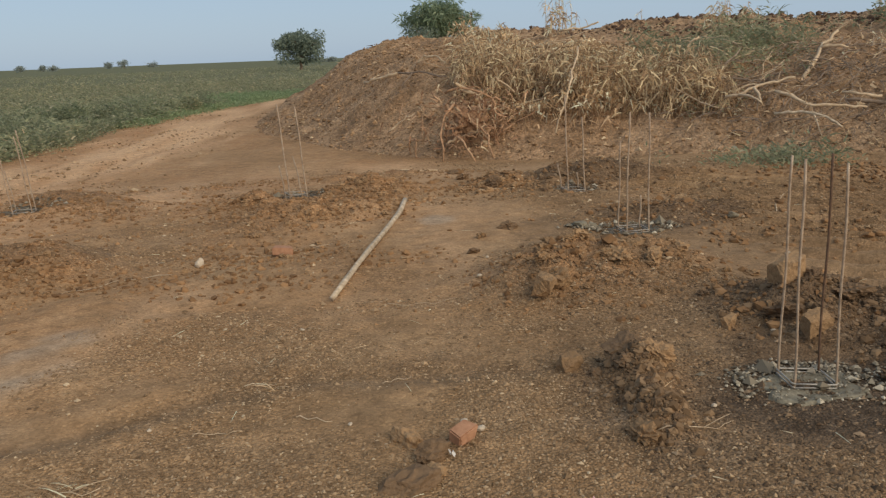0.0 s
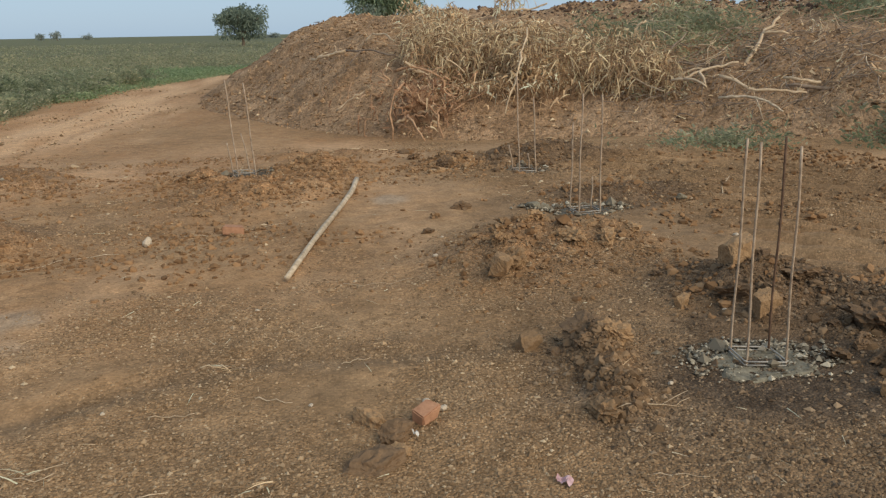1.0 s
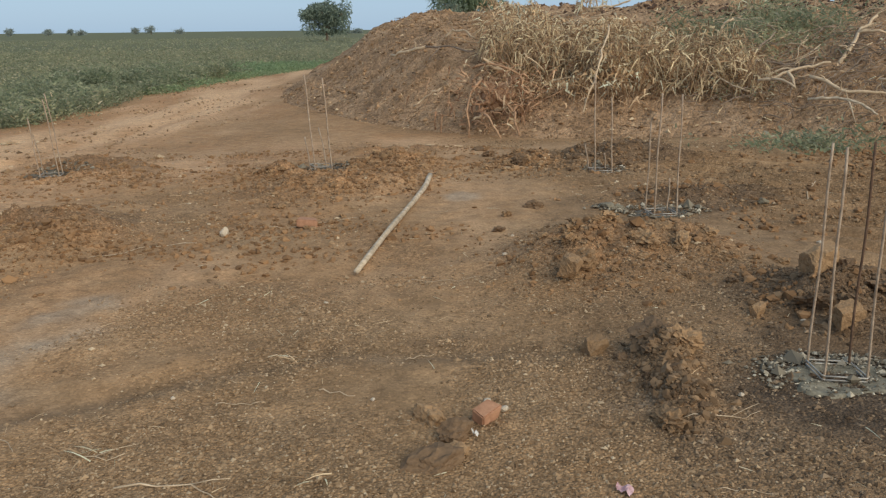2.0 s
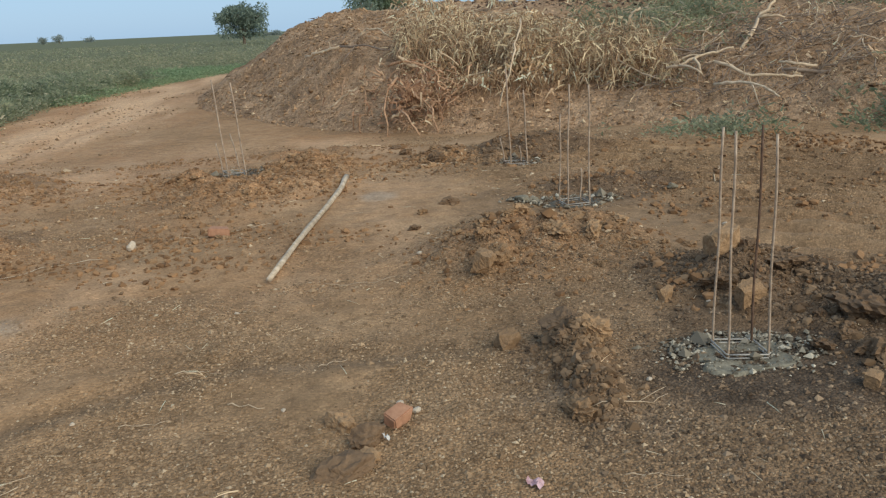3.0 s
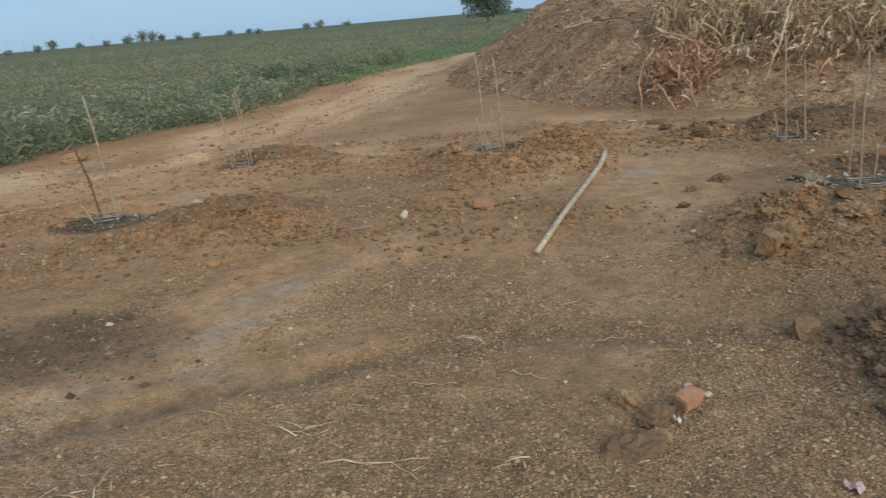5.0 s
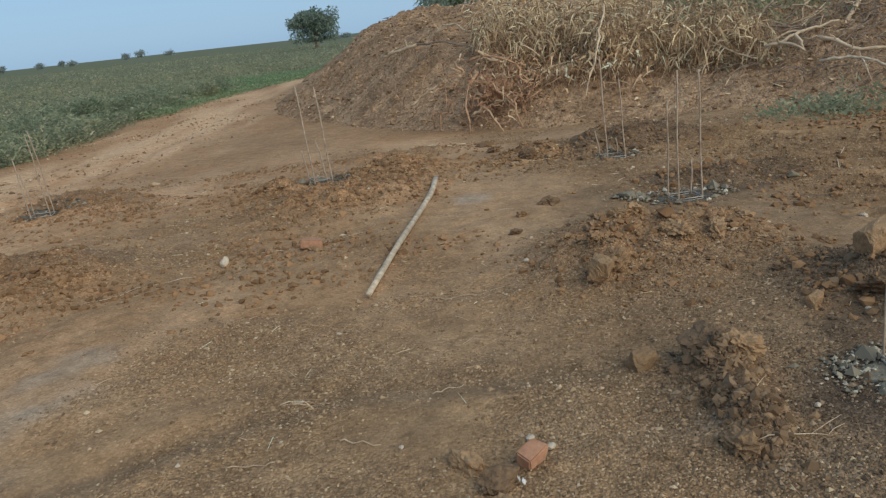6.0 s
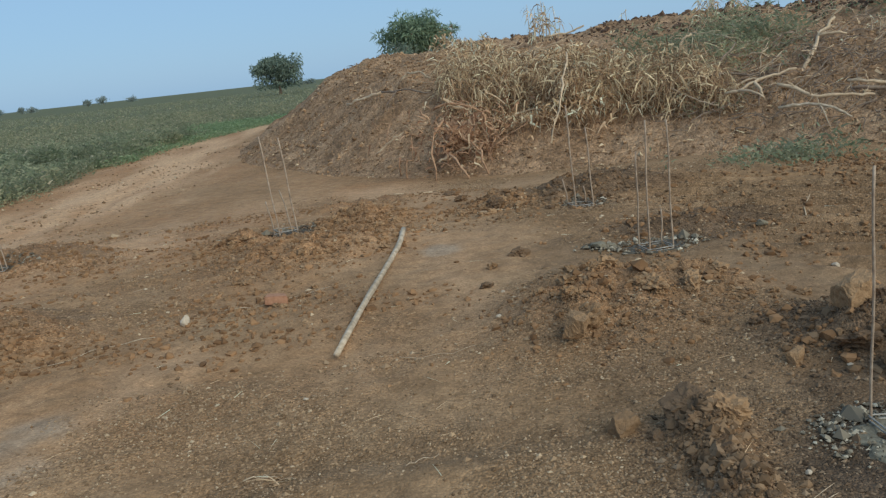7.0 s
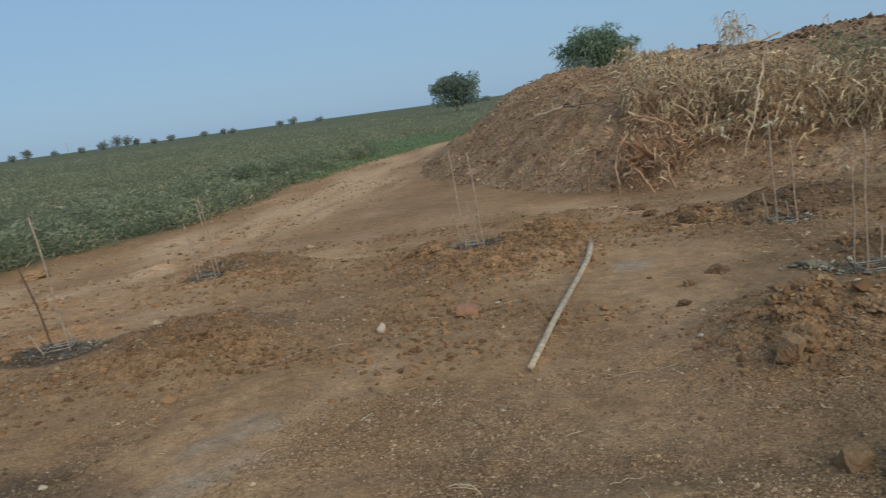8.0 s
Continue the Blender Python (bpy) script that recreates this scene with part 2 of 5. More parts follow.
M_GROUND = ground_material()
M_HEAP = heap_material()
M_CLOD = clod_material("clod_earth", (0.246, 0.154, 0.0803), (0.386, 0.25, 0.132), 4.0, 0.006)
M_CLOD_DARK = clod_material("damp_clod_earth", (0.13, 0.083, 0.047), (0.23, 0.15, 0.086), 4.0, 0.006)
M_CRUMB = island_material("crumbs", [(0.0, (0.15, 0.094, 0.05)), (0.45, (0.285, 0.187, 0.104)), (0.88, (0.39, 0.268, 0.154)), (1.0, (0.5, 0.38, 0.245))], 0.95, 0.15)
M_CRUMB_DARK = island_material("damp_crumbs", [(0.0, (0.0877, 0.0575, 0.0352)), (0.6, (0.164, 0.109, 0.066)), (1.0, (0.292, 0.207, 0.13))], 0.95, 0.15)
M_DUG = island_material("dug_earth", [(0.0, (0.167, 0.0925, 0.0439)), (0.5, (0.242, 0.137, 0.065)), (1.0, (0.311, 0.181, 0.0889))], 0.95, 0.15)
M_DUG_DARK = island_material("dark_dug_earth", [(0.0, (0.11, 0.068, 0.036)), (0.6, (0.19, 0.12, 0.066)), (1.0, (0.28, 0.182, 0.102))], 0.95, 0.15)
M_HEAP_CRUMB = island_material("heap_crumbs", [(0.0, (0.152, 0.0903, 0.0456)), (0.5, (0.304, 0.185, 0.0976)), (0.9, (0.421, 0.27, 0.147)), (1.0, (0.679, 0.518, 0.327))], 0.95, 0.15)
M_RUBBLE = island_material("concrete_rubble", [(0.0, (0.111, 0.0898, 0.0624)), (0.6, (0.221, 0.184, 0.131)), (1.0, (0.598, 0.513, 0.378))], 0.9, 0.2)
M_CONCRETE = grain_material("raw_concrete", (0.119, 0.101, 0.0686), (0.285, 0.245, 0.169), 26.0, 0.85)
M_WET_CONCRETE = grain_material("dark_concrete", (0.06, 0.0523, 0.0408), (0.16, 0.138, 0.102), 12.0, 0.85)
M_REBAR = grain_material("dusty_rebar", (0.258, 0.181, 0.119), (0.495, 0.382, 0.273), 22.0, 0.8, 0.1)
M_REBAR_RUST = grain_material("rusty_rebar", (0.085, 0.05, 0.032), (0.18, 0.11, 0.068), 22.0, 0.8, 0.2)
M_WIRE = grain_material("stirrup_steel", (0.28, 0.25, 0.21), (0.46, 0.42, 0.36), 25.0, 0.6, 0.25)
M_POLE = grain_material("weathered_pole", (0.33, 0.25, 0.16), (0.62, 0.50, 0.355), 18.0, 0.85)
M_WOOD = grain_material("bare_branch", (0.403, 0.292, 0.182), (0.65, 0.501, 0.33), 16.0, 0.85)
M_BARK = grain_material("grey_bark", (0.16, 0.115, 0.08), (0.33, 0.25, 0.18), 12.0, 0.9)
M_ROOT = grain_material("root_bark", (0.247, 0.14, 0.078), (0.533, 0.338, 0.195), 14.0, 0.9)
M_BRICK = grain_material("fired_brick", (0.335, 0.171, 0.0941), (0.464, 0.252, 0.144), 30.0, 0.9)
M_STONE = grain_material("white_stone", (0.40, 0.315, 0.22), (0.62, 0.51, 0.375), 20.0, 0.85)
M_PINK = grain_material("pink_foil", (0.42, 0.24, 0.25), (0.60, 0.42, 0.43), 40.0, 0.4)
M_SCRAP = grain_material("white_scrap", (0.62, 0.58, 0.52), (0.78, 0.75, 0.7), 40.0, 0.6)
M_STRAW = island_material("dry_straw", [(0.0, (0.24, 0.148, 0.0786)), (0.35, (0.503, 0.335, 0.184)), (0.75, (0.818, 0.597, 0.362)), (1.0, (0.9, 0.9, 0.662))], 0.8, 0.25, 0.35)
M_STRAW_SHADED = island_material("shaded_stalks", [(0.0, (0.181, 0.117, 0.0681)), (0.5, (0.444, 0.293, 0.166)), (1.0, (0.856, 0.608, 0.371))], 0.9, 0.15, 0.3)
M_WEED = island_material("field_weed", [(0.0, (0.199, 0.226, 0.134)), (0.5, (0.292, 0.307, 0.188)), (0.93, (0.363, 0.355, 0.226)), (1.0, (0.512, 0.458, 0.329))], 0.85, 0.12, 0.4, 0.9)
M_CROP = island_material("field_crop", [(0.0, (0.249, 0.26, 0.155)), (0.5, (0.32, 0.315, 0.194)), (0.9, (0.377, 0.349, 0.226)), (1.0, (0.47, 0.403, 0.276))], 0.9, 0.1, 0.4, 0.9)
M_LEAF = island_material("tree_leaf", [(0.0, (0.156, 0.208, 0.128)), (0.6, (0.234, 0.293, 0.176)), (1.0, (0.312, 0.358, 0.223))], 0.7, 0.3, 0.35)
# Far leaf greens are lightened and greyed in colour to stand in for haze.
M_LEAF_FAR = island_material("far_tree_leaf", [(0.0, (0.159, 0.195, 0.146)), (1.0, (0.256, 0.293, 0.22))], 0.8, 0.2, 0.35)
M_LEAF_HAZED = island_material("hazed_leaf", [(0.0, (0.252, 0.287, 0.256)), (1.0, (0.348, 0.378, 0.339))], 0.8, 0.2, 0.4)
M_DEAD_LEAF = island_material("dead_leaf", [(0.0, (0.169, 0.0884, 0.052)), (0.5, (0.377, 0.208, 0.117)), (0.85, (0.598, 0.377, 0.221)), (1.0, (0.9, 0.754, 0.494))], 0.85, 0.2, 0.3)
M_GRASS = island_material("green_grass", [(0.0, (0.181, 0.245, 0.122)), (0.6, (0.265, 0.335, 0.168)), (1.0, (0.347, 0.399, 0.218))], 0.8, 0.2, 0.35)
M_BARK_BIT = island_material("bark_bits", [(0.0, (0.07, 0.045, 0.028)), (0.6, (0.16, 0.105, 0.066)), (1.0, (0.28, 0.195, 0.125))], 0.9, 0.15)
M_RIDGE = island_material("ridge_earth", [(0.0, (0.0799, 0.0513, 0.0354)), (0.6, (0.131, 0.083, 0.0548)), (1.0, (0.187, 0.122, 0.0816))], 0.95, 0.15)
M_STALK = island_material("brown_stalks", [(0.0, (0.182, 0.116, 0.0669)), (0.5, (0.499, 0.331, 0.186)), (1.0, (0.9, 0.754, 0.48))], 0.85, 0.2, 0.3)

# ---- the ground: one sheet to the horizon ----
FIELD_EDGE = [(-60, -10), (-16, -2), (-10.6, 6), (-9.7, 10), (-9.4, 14), (-7.9, 17), (-7.5, 20.5), (-8.0, 24), (-7.6, 28), (-6.9, 32.5), (-5.2, 40), (2, 52), (30, 60), (200, 75)]
HEAP_FOOT = [(16, -2), (10.5, 5.0), (8.2, 8.2), (6.8, 10.0), (5.2, 11.5), (3.8, 12.6), (2.1, 13.6), (0.9, 14.4), (-0.9, 16.2), (-2.4, 19.0), (-3.5, 21.8), (-4.1, 26), (-3.4, 33), (2, 41), (30, 46)]
# mounds of dug earth: x, y, radius along x, along y, height
MOUNDS = [(-3.1, 6.45, 0.75, 0.62, 0.17), (-3.9, 9.7, 0.85, 0.8, 0.15), (-0.75, 8.3, 0.8, 0.75, 0.13), (-0.3, 9.6, 0.6, 0.55, 0.13), (-1.5, 9.2, 0.5, 0.5, 0.06),
          (2.55, 9.75, 0.9, 0.5, 0.2), (1.35, 9.6, 0.4, 0.4, 0.10), (1.15, 5.25, 0.55, 0.5, 0.19), (1.8, 5.45, 0.45, 0.4, 0.14), (1.35, 5.9, 0.5, 0.35, 0.10), (1.12, 3.55, 0.15, 0.17, 0.15), (1.06, 3.2, 0.11, 0.26, 0.08), (2.45, 4.3, 0.5, 0.5, 0.16),
          (2.7, 7.4, 0.6, 0.5, 0.05), (-4.9, 7.3, 0.7, 0.4, 0.05), (3.0, 3.6, 0.42, 0.6, 0.14), (0.05, 11.5, 0.9, 0.5, 0.06), (-0.45, 11.0, 0.5, 0.4, 0.07), (-5.3, 11.0, 0.8, 0.6, 0.06)]
# Damp earth, plus broad spots at right that paint light falloff as darker soil.
DAMP_FALLOFF_SPOTS = [(1.88, 3.2, 0.62, 0.5, 0.95), (2.7, 7.3, 0.75, 0.6, 0.7), (2.5, 9.65, 0.95, 0.5, 0.75), (-1.05, 9.4, 0.22, 0.2, 0.8), (-4.4, 6.65, 0.55, 0.28, 0.95),
              (-3.75, 9.55, 0.75, 0.42, 0.5), (-3.05, 3.75, 0.72, 0.52, 0.62), (2.75, 3.7, 0.4, 0.6, 0.5), (1.1, 3.35, 0.4, 0.5, 0.38), (-3.1, 6.6, 0.75, 0.5, 0.34), (2.5, 4.6, 1.6, 2.8, 0.28), (4.6, 6.0, 2.0, 2.4, 0.24), (2.3, 2.9, 1.5, 1.2, 0.42), (2.6, 3.6, 1.0, 1.0, 0.7), (2.5, 4.4, 0.8, 0.55, 0.65), (3.2, 3.4, 1.3, 1.3, 0.45)]
ASH_SPOTS = [(-2.05, 4.35, 0.26, 0.5, 0.55), (-2.3, 3.75, 0.3, 0.35, 0.5), (-2.3, 3.2, 0.45, 0.55, 0.4), (-2.46, 2.7, 0.4, 0.4, 0.4), (0.45, 7.6, 0.2, 0.25, 0.5), (1.1, 2.95, 0.5, 0.28, 0.35), (-5.6, 6.2, 0.8, 0.3, 0.5)]
PALE_WAYS = [([(-3.4, 1.5), (-2.2, 4.2), (-1.7, 5.5)], 0.42, 0.34), ([(-9.0, 6.0), (-6.6, 10.5), (-5.4, 16), (-5.4, 22), (-6.0, 32), (-4.5, 40)], 1.7, 1.0), ([(0.1, 4.9), (0.45, 7.5), (0.9, 11.5), (4.0, 11.2), (7, 8)], 0.75, 0.38), ([(-4.6, 8.2), (-3.2, 11.0), (-2.0, 13.0), (0.2, 13.0)], 1.3, 0.42)]
RUT_LINE = [(-3.0, 2.3), (-2.4, 2.95), (-1.9, 3.27), (-1.37, 3.52), (-0.95, 3.74), (-0.45, 3.84), (0.05, 3.83), (0.6, 3.75)]
RUTS = [(RUT_LINE, 0.11, 0.02), ([(-4.6, 2.0), (-3.0, 4.6), (-2.6, 5.4)], 0.2, 0.016), ([(-8.6, 6.6), (-6.2, 11), (-5.0, 16), (-5.0, 24)], 0.3, 0.026), ([(-10, 7.6), (-7.4, 12), (-6.3, 17), (-6.2, 24)], 0.3, 0.026)]


FOOTINGS = [(1.87, 3.37, 0.42), (2.10, 6.80, 0.34), (2.15, 9.0, 0.28), (-1.05, 9.38, 0.25), (-4.47, 6.78, 0.42), (-4.1, 9.22, 0.28)]


def ground_z(x, y, fine=True):
    x, y = np.asarray(x, dtype=float), np.asarray(y, dtype=float)
    z = -0.25 * smooth(9.5, 13.8, y - 0.15 * x)
    near = np.exp(-((x / 40) ** 2 + ((y - 8) / 40) ** 2))
    z = z + 0.05 * fbm(x * 0.6, y * 0.6, 3, 3) * near
    lump = 0
    for mx, my, rx, ry, h in MOUNDS:
        q = ((x - mx) / rx) ** 2 + ((y - my) / ry) ** 2
        b = np.exp(-q * 1.3)
        z = z + 1.15 * h * b * (1 + 0.7 * vnoise(x * 4, y * 4, 11))
        lump = np.maximum(lump, b)
    for pts, w, d in RUTS:
        u, _ = seg_dist(x, y, pts)
        z = z - d * np.exp(-(u / w) ** 2) + 0.5 * d * np.exp(-((u - 1.6 * w) / w) ** 2)
    if fine:
        z = z + near * (0.024 * fbm(x * 4.5, y * 4.5, 3, 5) + lump * (0.10 * fbm(x * 6, y * 6, 4, 8) + 0.05 * np.abs(fbm(x * 11, y * 11, 2, 9))))
        fur = smooth(2.6, 3.6, x) * smooth(4.2, 5.2, y) * (1 - smooth(9.2, 10.5, y + 0.3 * x - 1)) * near
        z = z + 0.065 * fur * np.sin((x * 0.75 + y * 0.9) * 17 + 2 * vnoise(x * 1.5, y * 1.5, 4))
    for fx, fy, fr in FOOTINGS:
        k = np.exp(-(((x - fx) ** 2 + (y - fy) ** 2) / fr ** 2) ** 2)
        z = z * (1 - k) - 0.012 * k
    return z


def field_in(x, y):
    d, s = seg_dist(x, y, FIELD_EDGE)
    return -d * s            # positive inside the field


def heap_in(x, y):
    d, s = seg_dist(x, y, HEAP_FOOT)
    return d * s


def heap_z(x, y, fine=True):
    u = heap_in(x, y)
    w = np.maximum(u, 0)
    steep = 2.6 + 0.5 * smooth(1.0, -2.0, x) * smooth(15, 18, y)
    top = 2.15 + 0.45 * smooth(3.5, 0.5, x) + 0.2 * fbm(x * 0.35, y * 0.35, 3, 21)
    z = -0.33 + top * (1 - np.exp(-(w / steep) ** 1.35)) + np.minimum(u, 0) * 0.3
    z = z + 0.14 * smooth(2.2, 3.4, x) * smooth(3.5, 7, u) + 0.27 * np.exp(-((x + 0.75) / 0.8) ** 2) * smooth(18, 24, y) + 0.12 * np.exp(-((x - 3.4) / 0.8) ** 2 - ((y - 24) / 3) ** 2)
    ridge = np.exp(-((u - 8.5) / 1.8) ** 2) * smooth(1.5, 5, x)
    z = z + 0.06 * ridge
    if fine:
        k = smooth(0, 1.2, u)
        z = z + k * (0.19 * fbm(x * 1.1, y * 1.1, 4, 31) + 0.13 * np.abs(fbm(x * 2.6, y * 2.6, 3, 41)) + 0.08 * np.abs(fbm(x * 6, y * 6, 2, 43)) - 0.05 + ridge * 0.25 * np.abs(fbm(x * 2.4, y * 2.4, 3, 47)))
    return z


def graded(lo, hi, step, far, grow=1.16):
    mid = list(np.arange(lo, hi, step))
    out, s = [], step
    v = mid[-1]
    while v < far:
        s *= grow
        v += s
        out.append(v)
    pre, s, v = [], step, lo
    while v > -far:
        s *= grow
        v -= s
        pre.append(v)
    return np.array(pre[::-1] + mid + out)


def grid_mesh(name, xs, ys, zfun, mat, keep=None):
    X, Y = np.meshgrid(xs, ys)
    Z = zfun(X, Y)
    V = np.stack([X, Y, Z], -1).reshape(-1, 3)
    ny, nx = X.shape
    i = (np.arange(ny - 1)[:, None] * nx + np.arange(nx - 1)[None, :]).ravel()
    F = np.stack([i, i + 1, i + nx + 1, i + nx], 1)
    if keep is not None:
        ok = keep(X, Y).reshape(-1)
        F = F[ok[F].any(1)]
        used = np.unique(F)
        re = np.full(len(V), -1)
        re[used] = np.arange(len(used))
        V, F = V[used], re[F]
    return fast_mesh(name, V, F, mat, True), V[:, 0], V[:, 1]


def looseness(x, y):
    """Where the ground is crumbly (above 0) and where it is trodden smooth."""
    d = 1.5 * fbm(x * 0.9, y * 0.9, 4, 71) + 0.4 * smooth(-0.4, 1.4, x)
    d = d + 0.35 * smooth(3.9, 3.0, y)
    for mx, my, rx, ry, h in MOUNDS:
        d = d + 0.8 * np.exp(-((x - mx) / rx) ** 2 - ((y - my) / ry) ** 2)
    for pts, w, a in PALE_WAYS:
        d = d - 1.0 * a * smooth(1.8, 0.3, seg_dist(x, y, pts)[0] / w)
    return d


def build_ground():
    me, X, Y = grid_mesh("ground", graded(-5.0, 4.6, 0.04, 3500), graded(1.5, 10.6, 0.04, 3500), ground_z, M_GROUND)
    wob = 0.5 * fbm(X * 1.6, Y * 1.6, 4, 61)
    rust = np.zeros(len(X))
    for mx, my, rx, ry, h in MOUNDS:
        q = ((X - mx) / (rx * 1.25)) ** 2 + ((Y - my) / (ry * 1.25)) ** 2
        rust = np.maximum(rust, np.exp(-q) * (0.95 if mx < 1.3 else 0.6))
    rust = np.maximum(rust, smooth(-3.2, -5.2, X) * smooth(4, 6, Y) * smooth(48, 30, Y))
    rust = np.maximum(rust, (0.58 * smooth(1.8, -0.6, X) * smooth(3.4, 6.0, Y) + 0.16) * np.clip(0.8 + 1.1 * fbm(X * 0.5, Y * 0.5, 3, 67), 0, 1.4))
    damp = np.zeros(len(X))
    for mx, my, rx, ry, a in DAMP_FALLOFF_SPOTS:
        q = ((X - mx) / rx) ** 2 + ((Y - my) / ry) ** 2
        damp = np.maximum(damp, a * smooth(1.6, 0.5, q + wob * 1.2))
    # The rut's shadow band and dark loosened soil, painted together through the damp mask.
    d, _ = seg_dist(X, Y, RUT_LINE)
    damp = np.maximum(damp, 0.32 * smooth(1.5, 0.2, d / 0.17 + 1.8 * wob))
    pale = np.zeros(len(X))
    for pts, w, a in PALE_WAYS:
        d, _ = seg_dist(X, Y, pts)
        pale = np.maximum(pale, a * smooth(1.5, 0.2, d / w + wob) * np.clip(0.7 + 1.9 * fbm(X * 1.7 + 0.25 * Y, Y * 0.45 - 0.2 * X, 5, 63), 0, 1.4))
    ash = np.zeros(len(X))
    for mx, my, rx, ry, a in ASH_SPOTS:
        q = ((X - mx) / rx) ** 2 + ((Y - my) / ry) ** 2
        ash = np.maximum(ash, a * smooth(1.5, 0.3, q + wob * 1.6) * np.clip(0.6 + 2.2 * fbm(X * 2.5, Y * 2.5, 4, 64), 0, 1.3))
    green = smooth(-0.5, 0.8, field_in(X, Y) + 1.5 * wob)
    for key, v in (("rust", rust * (0.75 + 0.5 * wob)), ("damp", damp), ("pale", pale), ("ash", ash), ("green", green), ("loose", np.clip(0.6 + looseness(X, Y), 0.5, 1))):
        a = me.attributes.new(key, 'FLOAT', 'POINT')
        a.data.foreach_set("value", np.clip(v, 0, 1).astype(np.float32))
    tagged(new("ground", me), "bare reddish-brown trampled earth with crumbs and damp patches", "ground", kind="structure")


build_ground()

# ---- the heap of earth ----
hm, _, _ = grid_mesh("earth_heap", np.arange(-7, 34, 0.10), np.arange(-3, 47, 0.10), heap_z, M_HEAP, lambda x, y: (heap_in(x, y) > -0.5) & (heap_in(x, y) < 12.5))
thing("earth_mound", hm, Matrix.Identity(4), "long heap of bulldozed brown earth with dry stalks on it", "earth mound")


# ---- lumps ----
def lump_mesh(name, mat, seed, cuts=9, sub=2, rough=0.12, flat=0.75, fine=0.0):
    """A broken clod: a ball cut by planes, with a rough skin."""
    rnd = random.Random(seed)
    bm = bmesh.new()
    bmesh.ops.create_icosphere(bm, subdivisions=sub, radius=1.0)
    planes = [(Vector((rnd.gauss(0, 1), rnd.gauss(0, 1), rnd.gauss(0, 1))).normalized(), rnd.uniform(0.5, 0.85)) for _ in range(cuts)]
    off = Vector((seed * 3.7, seed * 1.3, 0))
    for v in bm.verts:
        p = v.co.normalized()
        r = 1.0
        for n, d in planes:
            c = p.dot(n)
            if c > 0.05:
                r = min(r, d / c)
        r *= 1 + rough * noise.noise(p * 3.1 + off) + 0.5 * rough * noise.noise(p * 7.3 + off) + fine * (noise.noise(p * 15 + off) + 0.6 * noise.noise(p * 31 + off))
        v.co = Vector((p.x * r, p.y * r, p.z * r * flat))
    me = bpy.data.meshes.new(name)
    bm.to_mesh(me)
    bm.free()
    me.materials.append(mat)
    return me


CLODS = [lump_mesh("soil_clod", M_CLOD, s, cuts=7, sub=4, rough=0.42, flat=0.65, fine=0.09) for s in range(6)]
CLODS_DARK = [lump_mesh("soil_clod", M_CLOD_DARK, s + 20, cuts=7, sub=4, rough=0.42, flat=0.65, fine=0.09) for s in range(5)]
SMALL = [lump_mesh("soil_clod", M_CLOD, s + 40, cuts=5, sub=3, rough=0.55, flat=0.7, fine=0.10) for s in range(8)]
SMALL_DARK = [lump_mesh("soil_clod", M_CLOD_DARK, s + 60, cuts=5, sub=3, rough=0.55, flat=0.7, fine=0.10) for s in range(6)]


def clod(x, y, size, dark, label, group, sink=0.35, seed=0):
    rnd = random.Random(seed * 7 + int(x * 1000))
    me = rnd.choice((SMALL_DARK if dark else SMALL) if size < 0.065 else (CLODS_DARK if dark else CLODS))
    z = float(ground_z(x, y)) + size * (0.6 - sink)
    m = pose(x, y, z, rnd.uniform(-20, 20), rnd.uniform(-20, 20), rnd.uniform(0, 360)) @ Matrix.Diagonal((size * rnd.uniform(0.8, 1.25), size * rnd.uniform(0.8, 1.2), size * 0.9, 1))
    return thing("soil_clod", me, m, label, "soil clod", group)


BLOCKS = [(0.80, 3.68, 0.075, 93, 20, -0.005), (0.90, 4.76, 0.105, 99, 60, 0.05), (2.26, 4.32, 0.125, 90, 12, 0.03), (2.15, 3.80, 0.092, 91, 8, 0.05), (2.50, 4.50, 0.10, 92, 70, 0.03), (1.82, 4.12, 0.06, 95, 30, 0.0), (2.24, 2.9, 0.06, 97, 45, 0.0)]
rnd = random.Random(5)
# the large ones, each where it lies
for x, y, s, dark in [(1.02, 4.9, 0.10, False), (0.95, 5.1, 0.08, False), (1.5, 5.15, 0.10, False), (1.35, 5.6, 0.11, False), (1.72, 5.5, 0.09, False), (2.55, 4.15, 0.10, True), (2.62, 4.72, 0.10, True), (2.1, 4.05, 0.09, True),
                      (1.07, 3.62, 0.09, True), (1.18, 3.5, 0.085, False), (1.26, 3.64, 0.06, True), (0.93, 2.95, 0.075, False), (0.90, 3.58, 0.04, True),
                      (2.62, 3.55, 0.15, True), (2.45, 3.15, 0.10, True), (2.75, 3.1, 0.13, True), (1.03, 7.0, 0.08, True), (0.62, 6.2, 0.05, True), (1.28, 5.9, 0.08, False), (1.75, 5.2, 0.09, False),
                      (1.2, 9.3, 0.13, True), (0.95, 10.2, 0.10, True), (3.4, 7.3, 0.09, False), (3.2, 6.6, 0.07, False), (0.75, 6.7, 0.05, False), (0.9, 11.0, 0.08, True), (0.05, 10.3, 0.08, False)]:
    clod(x, y, s, dark, "large broken clod of dry brown earth on the ground", "large clods of dug earth", seed=3)
